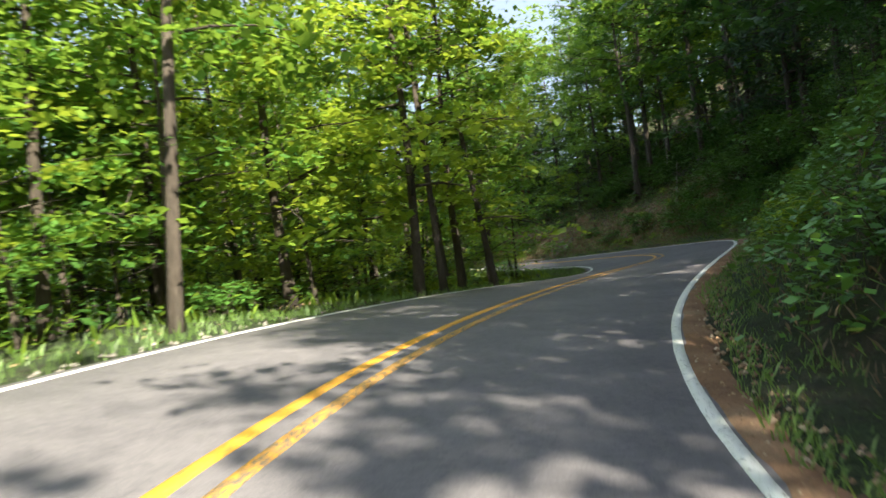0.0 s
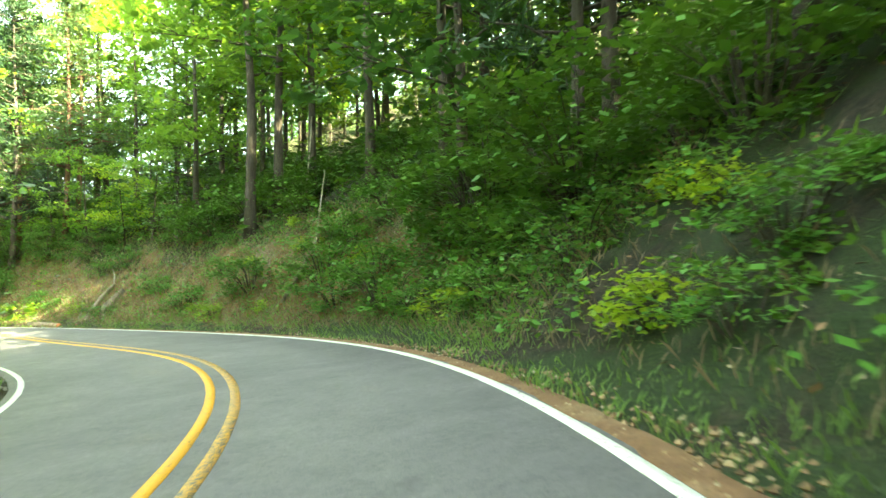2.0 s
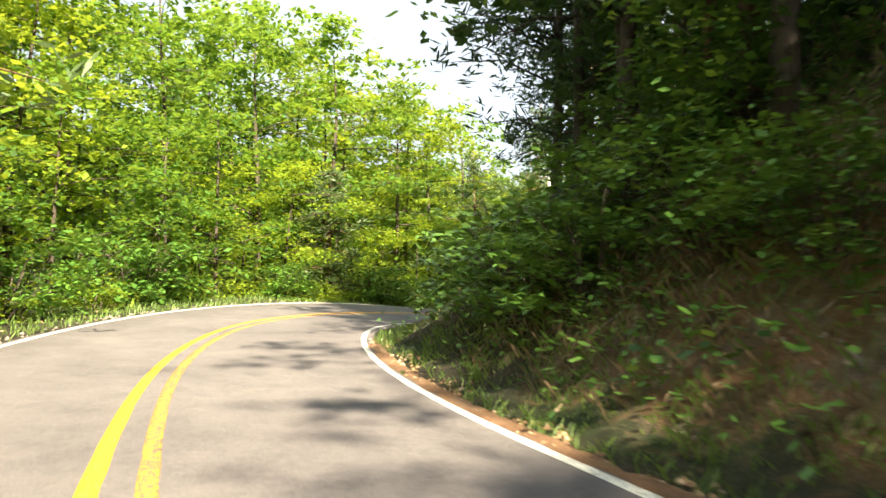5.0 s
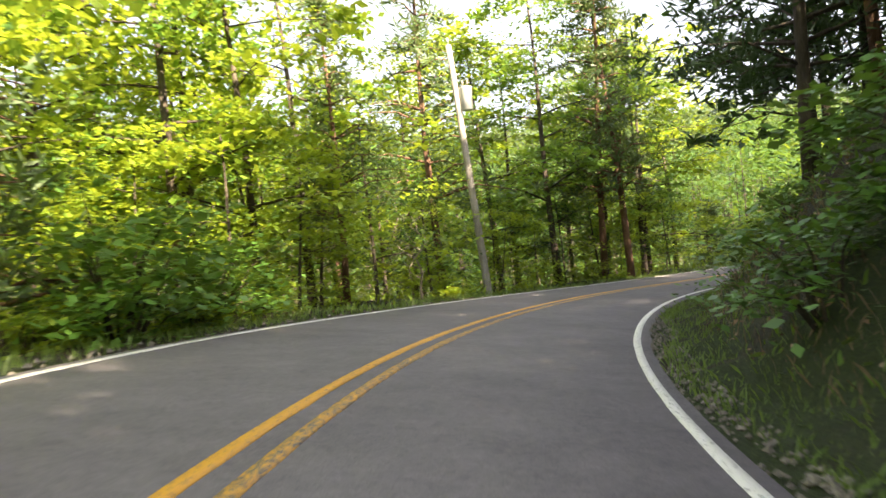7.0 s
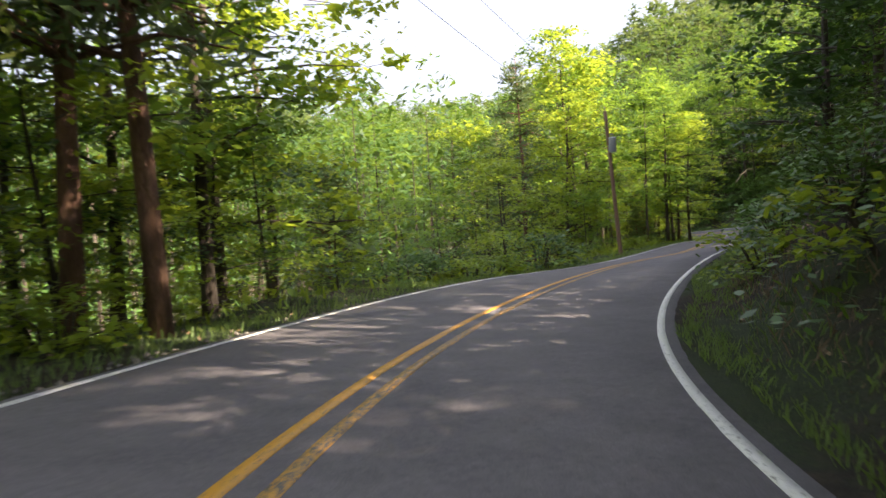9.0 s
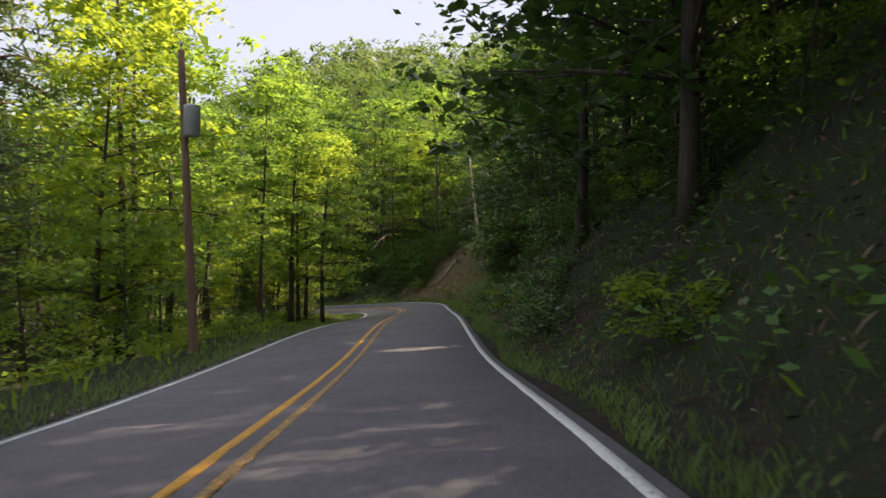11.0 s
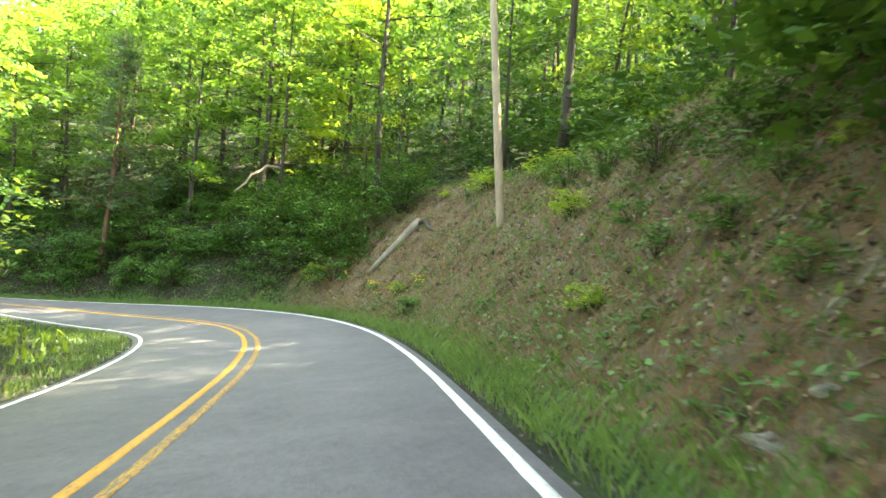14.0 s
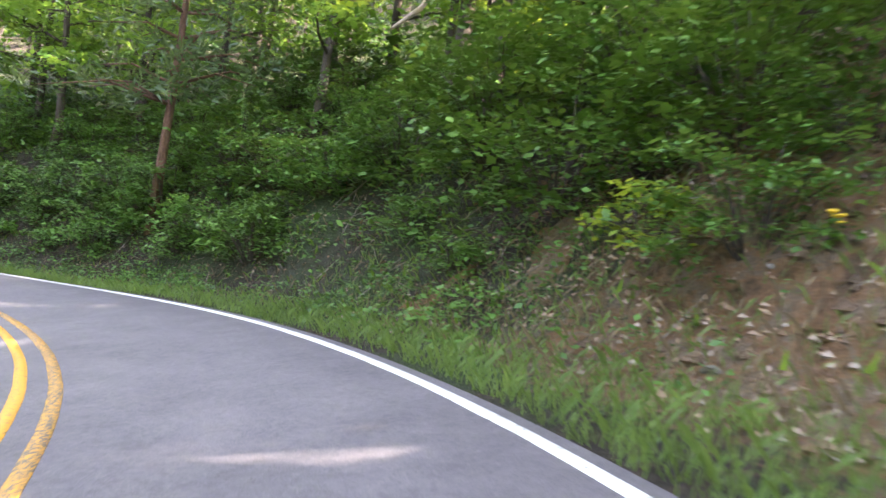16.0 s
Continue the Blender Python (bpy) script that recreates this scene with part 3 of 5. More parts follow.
def pine(name, seed, tall, spread, first, trunk_r, whorls=13, mats=None, n=10):
    """A pine: straight scaly trunk, whorls of drooping boughs, tufts of long needles."""
    rng = np.random.RandomState(seed)
    base = new(name)
    hs = np.linspace(-0.4, tall, 8)
    spine = [Vector((0.12 * math.sin(h * 0.3), 0.1 * math.sin(h * 0.25 + 2), h)) for h in hs]
    wood = [tube(spine, [trunk_r * (1 - 0.92 * i / 7) + 0.01 for i in range(8)], 9, 0.06, rng)]
    tufts = []
    for w in range(whorls):
        h = tall * (first + (0.98 - first) * (w + 0.3 * rng.uniform(0, 1)) / whorls)
        for k in range(rng.randint(3, 6)):
            a = rng.uniform(0, 2 * math.pi)
            reach = spread * (1.05 - 0.85 * (h / tall - first) / (1 - first)) * rng.uniform(0.55, 1.1)
            at = Vector((0.1 * math.sin(h * 0.3), 0.1 * math.sin(h * 0.25 + 2), h))
            tip = at + Vector((math.cos(a) * reach, math.sin(a) * reach, reach * rng.uniform(-0.15, 0.25)))
            mid = at.lerp(tip, 0.5) + Vector((0, 0, 0.12 * reach))
            wood.append(tube([at, mid, tip], [0.05, 0.03, 0.008], 4))
            for f in np.linspace(0.3, 1.0, 5):
                p = at.lerp(tip, f) + Vector(rng.normal(0, 0.16 * reach, 3)) * 0.5
                tufts.append(tuple(p))
    v, f = joined(wood)
    piece("trunk", mesh_from("trunk", v, f, mats[0], True), base, "scaly brown trunk with thin boughs")
    c = np.repeat(np.array(tufts), n, axis=0)
    m = len(c)
    way = rng.normal(0, 1, (m, 3))
    way[:, 2] = np.abs(way[:, 2]) * 0.7
    way /= np.linalg.norm(way, axis=1)[:, None]
    side = np.cross(way, rng.normal(0, 1, (m, 3)))
    side /= np.linalg.norm(side, axis=1)[:, None]
    l = rng.uniform(0.26, 0.55, m)[:, None]
    c = c + rng.normal(0, 0.16, (m, 3))
    q = np.stack([c, c + way * l * 0.5 + side * 0.04, c + way * l, c + way * l * 0.5 - side * 0.04], axis=1)
    piece("crown", quads_mesh("crown", q, mats[1]), base, "tufts of dull green needles")
    return base


def shrub(name, seed, tall, wide, clusters, count, leaf, mat):
    """A leafy bush: thin stems from one root and sprays of leaves."""
    rng = np.random.RandomState(seed)
    base = new(name)
    wood, centres, spreads = [], [], []
    for i in range(clusters):
        a, r = rng.uniform(0, 2 * math.pi), wide * math.sqrt(rng.uniform(0.02, 1))
        h = tall * rng.uniform(0.08, 1.0) ** 0.85 * (1 - 0.3 * (r / wide) ** 2)
        p = Vector((math.cos(a) * r, math.sin(a) * r, h))
        wood.append(tube([Vector((0.1 * math.cos(a), 0.1 * math.sin(a), -0.3)), p * 0.55 + Vector((0, 0, h * 0.12)), p], [0.022, 0.014, 0.004], 3))
        centres.append(tuple(p))
        spreads.append(rng.uniform(0.5, 0.9) * (0.3 + wide * 0.3))
    for i in range(clusters // 3):
        a, r = rng.uniform(0, 2 * math.pi), wide * rng.uniform(0.45, 0.95)
        centres.append((math.cos(a) * r, math.sin(a) * r, tall * rng.uniform(-0.12, 0.2)))
        spreads.append(rng.uniform(0.5, 0.8) * (0.3 + wide * 0.3))
    v, f = joined(wood)
    piece("stem", mesh_from("stem", v, f, bark_mat), base)
    q = leaves_at(rng, centres, spreads, count, leaf, 0.36, 0.3)
    piece("foliage", quads_mesh("foliage", q, mat), base)
    return base


broad = [
    ("tall broadleaf tree with layered bright green leaves", broadleaf("broadleaf_tree", 1, 14, 4.2, 0.16, 84, 64, 0.2, (bark_mat, leaf_mat), 0.17)),
    ("broadleaf tree with sun-tinted yellow-green leaves", broadleaf("broadleaf_tree", 2, 12, 3.8, 0.14, 84, 62, 0.2, (bark_mat, fresh_lit_mat), 0.14)),
    ("slender broadleaf tree with green leaves and bare lower trunk", broadleaf("broadleaf_tree", 3, 14, 3.2, 0.3, 66, 56, 0.205, (bark_mat, leaf_mat), 0.11, 0.02)),
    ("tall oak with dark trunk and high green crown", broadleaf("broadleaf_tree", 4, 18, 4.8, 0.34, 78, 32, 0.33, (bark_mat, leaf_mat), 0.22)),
    ("broad forest tree with leaf colour darkened for shade", broadleaf("broadleaf_tree", 5, 14, 4.6, 0.12, 80, 32, 0.31, (bark_mat, shaded_leaf_mat), 0.18)),
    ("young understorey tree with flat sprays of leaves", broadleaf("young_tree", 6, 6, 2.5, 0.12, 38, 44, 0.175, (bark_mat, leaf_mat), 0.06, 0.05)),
    ("young understorey tree with fresh, sun-tinted yellow-green leaves", broadleaf("young_tree", 7, 5, 2.3, 0.12, 36, 44, 0.17, (bark_mat, fresh_lit_mat), 0.05, -0.04)),
    ("young understorey tree with leaf colour darkened for shade", broadleaf("young_tree", 8, 6.5, 2.7, 0.1, 42, 36, 0.17, (bark_mat, shaded_leaf_mat), 0.06, 0.03)),
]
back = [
    ("tall forest tree up the hillside, leaves darkened for shade", broadleaf("forest_tree", 61, 17, 4.6, 0.2, 84, 17, 0.5, (bark_mat, shaded_leaf_mat), 0.15, coarse=True)),
    ("tall forest tree with a dense green crown", broadleaf("forest_tree", 62, 18, 4.8, 0.24, 84, 17, 0.5, (bark_mat, wood_mat), 0.15, coarse=True)),
    ("tall forest tree with sun-tinted yellow-green crown", broadleaf("forest_tree", 63, 16, 4.6, 0.14, 90, 17, 0.48, (bark_mat, fresh_lit_mat), 0.18, coarse=True)),
]
pines = [
    ("pine with scaly trunk and dull green needles", pine("pine_tree", 11, 14, 3.2, 0.25, 0.16, 15, (pine_bark_mat, pine_mat))),
    ("small pine with low needle-covered boughs", pine("pine_tree", 12, 7, 2.4, 0.08, 0.08, 13, (pine_bark_mat, pine_mat))),
    ("dark dense pine with boughs hanging over the road", pine("pine_tree", 13, 15, 4.4, 0.16, 0.17, 24, (bark_mat, hemlock_mat), 13)),
]
shrubs = [
    ("low leafy bush on the slope", shrub("bush", 21, 1.0, 0.9, 16, 50, 0.115, bank_mat)),
    ("dark leafy laurel bush", shrub("bush", 22, 1.7, 1.4, 26, 42, 0.155, laurel_mat)),
    ("fresh green bush beside the road", shrub("bush", 23, 0.8, 0.8, 14, 42, 0.12, fresh_lit_mat)),
    ("sprawling green bush with broad leaves", shrub("bush", 24, 1.4, 1.3, 22, 52, 0.135, bank_mat)),
    ("tall dense dark green bush", shrub("bush", 25, 2.3, 1.6, 38, 52, 0.155, laurel_mat)),
    ("tall dense bush with bright green sprays", shrub("bush", 26, 2.0, 1.5, 34, 52, 0.15, bank_mat)),
]
for label, ob in broad + back + pines:
    tagged(ob, label, "tree", "roadside woods")
for label, ob in shrubs:
    tagged(ob, label, "bush", "roadside bushes")
used = set()


def plant(kind, x, y, turn=0.0, size=1.0, lean=(0.0, 0.0), label="", sink=0.0):
    """Set a plant on the ground; the first of a kind is the model itself."""
    ob = kind[1]
    m = pose(x, y, height(x, y) - sink, lean[0], lean[1], turn)
    if ob.name in used:
        ob = copy_thing(ob, m)
    else:
        used.add(ob.name)
        ob.matrix_basis = m
    ob.scale = (size, size, size)
    if label:
        ob["label"] = label
    return ob


def hero_trees():
    """The trees that stand out beside the road, and unseen ones added to shade it: kind, place, turn, size, lean."""
    for kind, x, y, turn, size, lx, ly in (
            (broad[1], -6.2, 16.4, 50, 1.0, 0, 0), (broad[0], -9.0, 14.0, 150, 0.95, 0, 0), (broad[0], -9.5, 19.5, 250, 1.0, 0, 0), (broad[5], -7.6, 10.6, 10, 1.25, 0, 0), (broad[5], -4.9, 13.4, 90, 1.2, 0, 0),
            (broad[2], -3.9, 10.8, 20, 0.95, 0, 3), (broad[2], -6.2, 11.6, 80, 0.95, 0, 2), (broad[1], -0.6, 18.6, 140, 0.95, 2, 0),
            (broad[2], 0.0, 19.4, 200, 0.9, 0, 0), (broad[1], -3.6, 17.6, 260, 1.0, 0, 4), (broad[2], 1.5, 21.5, 30, 0.85, -3, -6),
            (broad[1], 0.6, 23.0, 300, 0.95, 0, 0), (broad[0], 2.2, 33.0, 120, 0.9, 0, 0), (broad[3], 14.0, 50.8, 10, 1.0, 0, 0),
            (broad[3], 15.2, 51.3, 100, 0.95, 0, -3), (broad[2], 16.3, 55.2, 40, 1.0, 0, 0), (broad[0], 13.2, 58.0, 200, 0.9, 0, 0),
            (pines[0], 8.6, 66.5, 30, 0.95, 0, 0), (pines[0], 6.2, 73.0, 130, 0.9, 0, 0), (pines[0], -6.8, 66.7, 250, 1.0, 0, 3),
            (broad[1], -2.9, 101.2, 60, 0.95, 0, 0), (broad[0], -4.6, 100.2, 170, 0.9, 0, 0), (pines[0], -0.5, 104.0, 10, 0.72, 0, 0),
            (pines[1], -6.5, 92.5, 10, 0.95, 0, 0), (broad[6], 1.9, 111.0, 10, 0.8, 0, 0), (broad[1], 3.1, 114.5, 200, 1.0, 0, 0),
            (broad[1], 7.6, 116.4, 0, 1.15, 0, -3), (broad[0], 9.5, 113.6, 50, 1.05, 0, -4), (pines[0], 12.1, 114.3, 100, 1.1, 0, -4),
            (pines[0], 12.9, 113.5, 300, 1.1, 0, -3), (broad[0], 9.0, 118.5, 20, 0.95, 0, 0), (broad[1], 12.4, 119.5, 220, 0.9, 0, 0), (broad[0], 15.6, 117.6, 120, 0.85, 0, 0), (broad[1], 17.5, 121.0, 320, 1.25, 0, 0), (broad[0], 14.1, 118.8, 220, 0.9, 0, -3), (broad[1], 21.0, 124.6, 60, 1.2, 0, 0), (broad[6], 18.6, 121.2, 160, 0.9, 0, 0), (broad[1], 36.3, 128.4, 0, 0.55, 0, 0), (broad[6], 29.9, 122.4, 30, 0.85, 0, 0),
            (broad[1], 51.2, 135.8, 90, 1.35, 0, 0), (broad[0], 53.5, 137.2, 190, 1.1, 0, 0), (broad[1], 47.5, 133.2, 190, 0.95, 0, 0),
            (broad[0], 63.1, 135.4, 30, 0.95, 0, 0), (broad[2], 65.7, 136.5, 120, 0.95, 0, 0), (broad[1], 66.5, 135.4, 240, 0.9, 0, 0),
            (broad[2], 61.0, 136.0, 330, 0.95, 0, 0), (broad[1], 70.5, 138.8, 20, 0.95, 0, 0), (pines[2], 9.2, 95.6, 40, 0.95, 0, 0), (pines[2], 12.4, 99.6, 140, 1.0, 0, 0), (broad[4], 15.6, 103.2, 240, 1.0, 0, 0), (pines[2], 17.4, 35.2, 30, 0.95, 0, 0), (pines[2], 18.8, 30.8, 130, 1.0, 0, 0), (broad[4], 16.8, 39.4, 230, 0.95, 0, 0), (broad[3], 93.9, 131.2, 10, 0.9, 0, 0),
            (broad[3], 100.4, 140.4, 80, 0.95, 0, 3), (broad[2], 102.1, 146.3, 160, 1.0, 0, 0), (broad[3], 105.2, 149.0, 250, 1.0, 0, 0),
            (pines[0], 103.0, 157.2, 10, 1.0, 0, 0), (broad[2], 110.3, 167.0, 60, 1.0, 0, 0)):
        taken.append((x, y, 2.4))
        plant(kind, x, y, turn, size, (lx, ly))
    # s 3 to 13: unseen behind the start, added to shade the road
    for kind, s, e, turn, size in (
            (pines[2], 112, 4.6, 10, 1.0), (pines[0], 127, 4.8, 200, 0.95), (broad[4], 133, 4.6, 150, 1.05), (broad[4], 142, 4.8, 240, 1.1),
            (broad[4], 152, 4.6, 320, 1.05), (broad[4], 162, 5.0, 60, 1.1), (broad[4], 172, 5.0, 130, 1.1), (broad[4], 182, 6.0, 130, 1.05), (broad[7], 27, 4.4, 70, 1.0), (broad[7], 32, 5.0, 170, 1.1), (broad[7], 37, 5.6, 20, 1.1), (pines[0], 133, -10.6, 200, 1.1), (pines[0], 86, 5.4, 20, 1.0), (pines[0], 90.5, 4.9, 120, 1.0), (broad[4], 96, 5.0, 220, 0.95), (broad[4], 102, 4.8, 320, 0.95), (broad[4], 3, 4.6, 40, 0.9), (broad[4], 8.5, 5.2, 140, 0.9), (broad[0], 13, 6.4, 240, 0.85), (shrubs[4], 197, 4.0, 30, 1.6), (shrubs[4], 199.5, 4.6, 130, 1.7), (shrubs[4], 202, 5.0, 230, 1.7), (shrubs[4], 204.5, 5.8, 330, 1.6), (shrubs[4], 194, 3.8, 80, 1.5), (broad[4], 203, 7.0, 330, 0.9), (broad[4], 43, 6.0, 270, 1.0), (broad[4], 198.5, 4.8, 20, 0.85), (broad[4], 202, 5.4, 120, 0.9), (broad[4], 205.5, 6.6, 220, 0.8), (pines[2], 106, 4.0, 20, 0.95), (pines[2], 115.5, 4.2, 120, 1.0), (broad[0], 22.5, 4.2, 170, 0.8), (broad[0], 27, 4.4, 270, 0.85), (broad[4], 168, 3.4, 70, 1.1), (broad[4], 178, 3.6, 170, 1.05),
            (pines[2], 88.5, 3.8, 10, 1.0), (pines[2], 98, 5.4, 200, 0.9), (back[0], 53, 5.0, 20, 1.15), (back[1], 57.5, 5.6, 120, 1.2), (back[0], 62, 5.2, 220, 1.2), (back[1], 66, 6.2, 320, 1.15), (back[0], 70, 7.0, 60, 1.1)):
        x, y, _z = on_road(s, HALF + e)
        taken.append((float(x), float(y), 2.4))
        plant(kind, float(x), float(y), turn, size)
    # the outlook over the valley stays open here
    for s in range(142, 187, 4):
        for e in (4.5, 8.0, 12.0, 16.0, 20.0) if s < 172 else (13.0, 17.0, 21.0):
            x, y, _z = on_road(s, -(HALF + e))
            taken.append((float(x), float(y), 3.2))
    # the bank below the pole stays bare of trees
    for s in (211, 215, 218, 221):
        for e in (3.5, 5.5):
            x, y, _z = on_road(s, HALF + e)
            taken.append((float(x), float(y), 2.6))
            low_taken.append((float(x), float(y), 0.3))


def hero_bushes():
    """The bushes and saplings that stand out on the bank: kind, place, turn, size."""
    for kind, x, y, turn, size in (
            (shrubs[4], 15.9, 33.4, 20, 1.3), (shrubs[4], 16.2, 37.0, 120, 1.3), (shrubs[4], 16.0, 29.6, 220, 1.3), (shrubs[2], 28.4, 121.6, 10, 1.4), (shrubs[3], 32.0, 122.6, 110, 1.3), (shrubs[2], 26.0, 120.4, 210, 1.3), (shrubs[2], 6.4, 60.4, 10, 0.95), (shrubs[3], 6.9, 60.9, 130, 0.5), (shrubs[2], 8.3, 56.9, 40, 0.55), (shrubs[0], 8.75, 55.3, 200, 0.42), (shrubs[0], 9.2, 54.2, 70, 0.5),
            (shrubs[5], 2.7, 69.2, 20, 0.75), (shrubs[5], 3.5, 68.0, 120, 0.8), (shrubs[4], 4.2, 69.4, 220, 0.9), (shrubs[5], 4.6, 66.8, 320, 0.75), (shrubs[4], 5.6, 68.2, 60, 1.0),
            (broad[5], 6.3, 69.5, 20, 0.8), (broad[5], 7.4, 65.6, 140, 0.85), (broad[5], 8.9, 62.4, 240, 0.8), (broad[6], 10.4, 60.2, 40, 0.75), (broad[5], 11.4, 58.4, 310, 0.85),
            (shrubs[4], 7.4, 64.4, 10, 0.8), (shrubs[5], 9.4, 61.4, 80, 0.7), (shrubs[1], 5.2, 65.2, 15, 0.7),
            (shrubs[5], 95.1, 140.2, 20, 0.62), (shrubs[5], 95.7, 139.4, 120, 0.55), (shrubs[2], 96.2, 141.4, 10, 0.9), (shrubs[4], 97.0, 140.6, 50, 0.95), (shrubs[4], 98.2, 143.2, 150, 1.0),
            (shrubs[5], 98.6, 141.8, 250, 1.0), (shrubs[4], 100.0, 145.2, 350, 1.05), (shrubs[4], 99.8, 142.6, 80, 1.1), (shrubs[5], 101.4, 148.0, 170, 0.9), (shrubs[5], 102.0, 150.4, 260, 0.85),
            (shrubs[4], 101.9, 146.0, 30, 1.1), (shrubs[5], 103.4, 157.2, 90, 1.0), (shrubs[4], 104.4, 155.6, 190, 1.1), (shrubs[5], 103.2, 153.0, 280, 0.9), (shrubs[4], 96.7, 138.0, 20, 0.9),
            (broad[7], 97.9, 138.6, 40, 0.8), (broad[7], 100.2, 141.0, 140, 0.9), (shrubs[2], 89.4, 131.2, 30, 1.1), (shrubs[2], 83.6, 130.0, 130, 0.8), (shrubs[2], 93.2, 133.7, 230, 1.0), (shrubs[0], 84.6, 129.4, 230, 0.9), (shrubs[3], 86.8, 130.4, 230, 0.6),
            (shrubs[0], 77.3, 128.4, 20, 0.5), (shrubs[0], 76.0, 127.7, 220, 0.5), (shrubs[0], 73.4, 127.3, 320, 0.4)):
        low_taken.append((x, y, 0.7))
        plant(kind, x, y, turn, size)

# ---- woods: scattered by rule along the road ----
rng = np.random.RandomState(77)
taken, low_taken = [], []


def free(x, y, gap, store):
    for px, py, pg in store:
        if (px - x) ** 2 + (py - y) ** 2 < max(gap, pg) ** 2:
            return False
    store.append((x, y, gap))
    return True


def clear_of_road(x, y, least):
    return float(((line_xy[:, 0] - x) ** 2 + (line_xy[:, 1] - y) ** 2).min()) > (HALF + least) ** 2


def scatter(count, s0, s1, e0, e1, side, gap, kinds, sizes, least, store, power=1.4):
    """Plants of the given kinds between s0 and s1 along the road, e0 to e1 metres from its edge line, denser near it."""
    put = 0
    for _ in range(count * 6):
        if put >= count:
            break
        s, e = rng.uniform(s0, s1), e0 + (e1 - e0) * rng.uniform(0, 1) ** power
        x, y, _z = on_road(s, side * (HALF + e))
        x, y = float(x), float(y)
        kind = kinds[rng.randint(len(kinds))]
        size = rng.uniform(*sizes)
        if not clear_of_road(x, y, least) or any((px - x) ** 2 + (py - y) ** 2 < r * r for px, py, r in CLEARINGS) or not free(x, y, gap, store):
            continue
        plant(kind, x, y, rng.uniform(0, 360), size, (rng.normal(0, 2.0), rng.normal(0, 2.0)))
        put += 1


END = ROAD_LENGTH - 6
hero_trees()
hero_bushes()
scatter(18, 92, 130, 3.0, 6.5, -1, 1.9, [broad[6], broad[5], broad[6]], (0.8, 1.25), 2.8, low_taken, 1.0)
scatter(10, 176, 194, 4.2, 7.5, 1, 1.7, [broad[7]], (1.05, 1.45), 4.0, taken, 1.0)
scatter(16, 56, 98, 6.5, 17, 1, 2.7, [broad[0], broad[1], broad[5], broad[0]], (0.85, 1.1), 5.5, taken, 1.2)
scatter(16, 176, 200, 1.7, 6, 1, 0.9, [shrubs[3], shrubs[0], shrubs[5]], (0.5, 0.9), 1.5, low_taken, 1.0)
# each list mixes in kinds with sun or shade put into the leaf colour
lit = [broad[1], broad[0], broad[2], broad[1], broad[3]]
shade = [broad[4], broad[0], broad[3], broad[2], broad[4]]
# downhill side
scatter(12, 88, 114, 5, 15, -1, 2.8, [broad[1], broad[0], broad[2]], (0.9, 1.15), 4.5, taken)
scatter(14, 22, 62, 3.0, 8, -1, 2.0, [broad[5], broad[6], broad[5]], (0.7, 1.1), 2.8, low_taken)
scatter(12, 18, 50, 5.5, 12, -1, 2.0, [broad[5], broad[6], broad[7]], (0.8, 1.2), 4.5, low_taken)
scatter(25, 4, 100, 3.2, 14, -1, 3.2, [broad[0], broad[2], broad[1], broad[0], broad[1]], (0.8, 1.1), 3.2, taken)
scatter(33, 100, END, 4.5, 15, -1, 3.2, lit + [pines[0]], (0.75, 1.05), 4.2, taken)
scatter(24, 112, 147, 3.0, 7, -1, 1.7, [broad[6], broad[5], broad[7]], (0.55, 1.0), 2.8, low_taken, 1.0)
scatter(24, 4, END, 4.4, 10, -1, 2.4, [broad[5], broad[6], broad[6], broad[5], pines[1]], (0.55, 1.0), 3.2, low_taken)
# uphill side
# unseen trees behind and beside the start, added to dapple the road with shade
scatter(4, 1, 22, 5.5, 11, 1, 3.0, [broad[2], broad[0], broad[3]], (0.65, 0.85), 5, taken, 1.0)
scatter(9, 34, 52, 4.6, 8, 1, 2.6, [broad[4]], (0.8, 1.0), 4.2, taken, 1.0)
scatter(8, 198, 209, 4.6, 7.5, 1, 1.8, [broad[7], broad[4], broad[7]], (0.8, 1.1), 4.4, taken, 1.0)
scatter(6, 236, END, 5, 9, 1, 2.4, [broad[0]], (0.8, 1.0), 4.5, taken, 1.0)
scatter(8, 172, 188, 5, 11, 1, 2.4, [broad[4], broad[3]], (1.0, 1.15), 4.5, taken, 1.0)
scatter(7, 34, 76, 6, 16, 1, 3.0, [broad[4], broad[3], broad[0]], (0.95, 1.15), 5.5, taken)
scatter(13, 212, END, 7, 17, 1, 2.8, [broad[0], broad[3], broad[1]], (0.8, 1.1), 6, taken, 1.0)
scatter(12, 30, END, 5.0, 14, 1, 3.1, shade + [pines[0]], (0.8, 1.1), 5.0, taken)
scatter(20, 20, END, 5.5, 12, 1, 2.2, [broad[7], broad[5], broad[7]], (0.5, 1.0), 4.5, low_taken)
scatter(16, 14, 60, 3.6, 6, 1, 2.2, [broad[7], broad[5]], (0.35, 0.6), 3.2, low_taken)
scatter(15, 92, 186, 4.2, 6.5, 1, 2.2, [broad[7], broad[5], broad[7]], (0.4, 0.7), 2.8, low_taken)
# the canopy farther up the hill, which shades the road
scatter(26, 22, 52, 7.5, 20, 1, 2.7, [back[0], back[1]], (0.85, 1.1), 6.5, taken, 1.0)
scatter(30, 48, 96, 8.5, 22, 1, 2.8, [back[1], back[0], back[1]], (0.85, 1.1), 7.5, taken, 1.0)
scatter(10, 150, 172, 8.0, 20, 1, 3.0, [back[0]], (0.8, 1.05), 6.5, taken, 1.0)
scatter(40, 168, 236, 8.5, 22, 1, 2.7, [back[0], back[1], back[0]], (0.55, 0.78), 8.0, taken, 1.0)
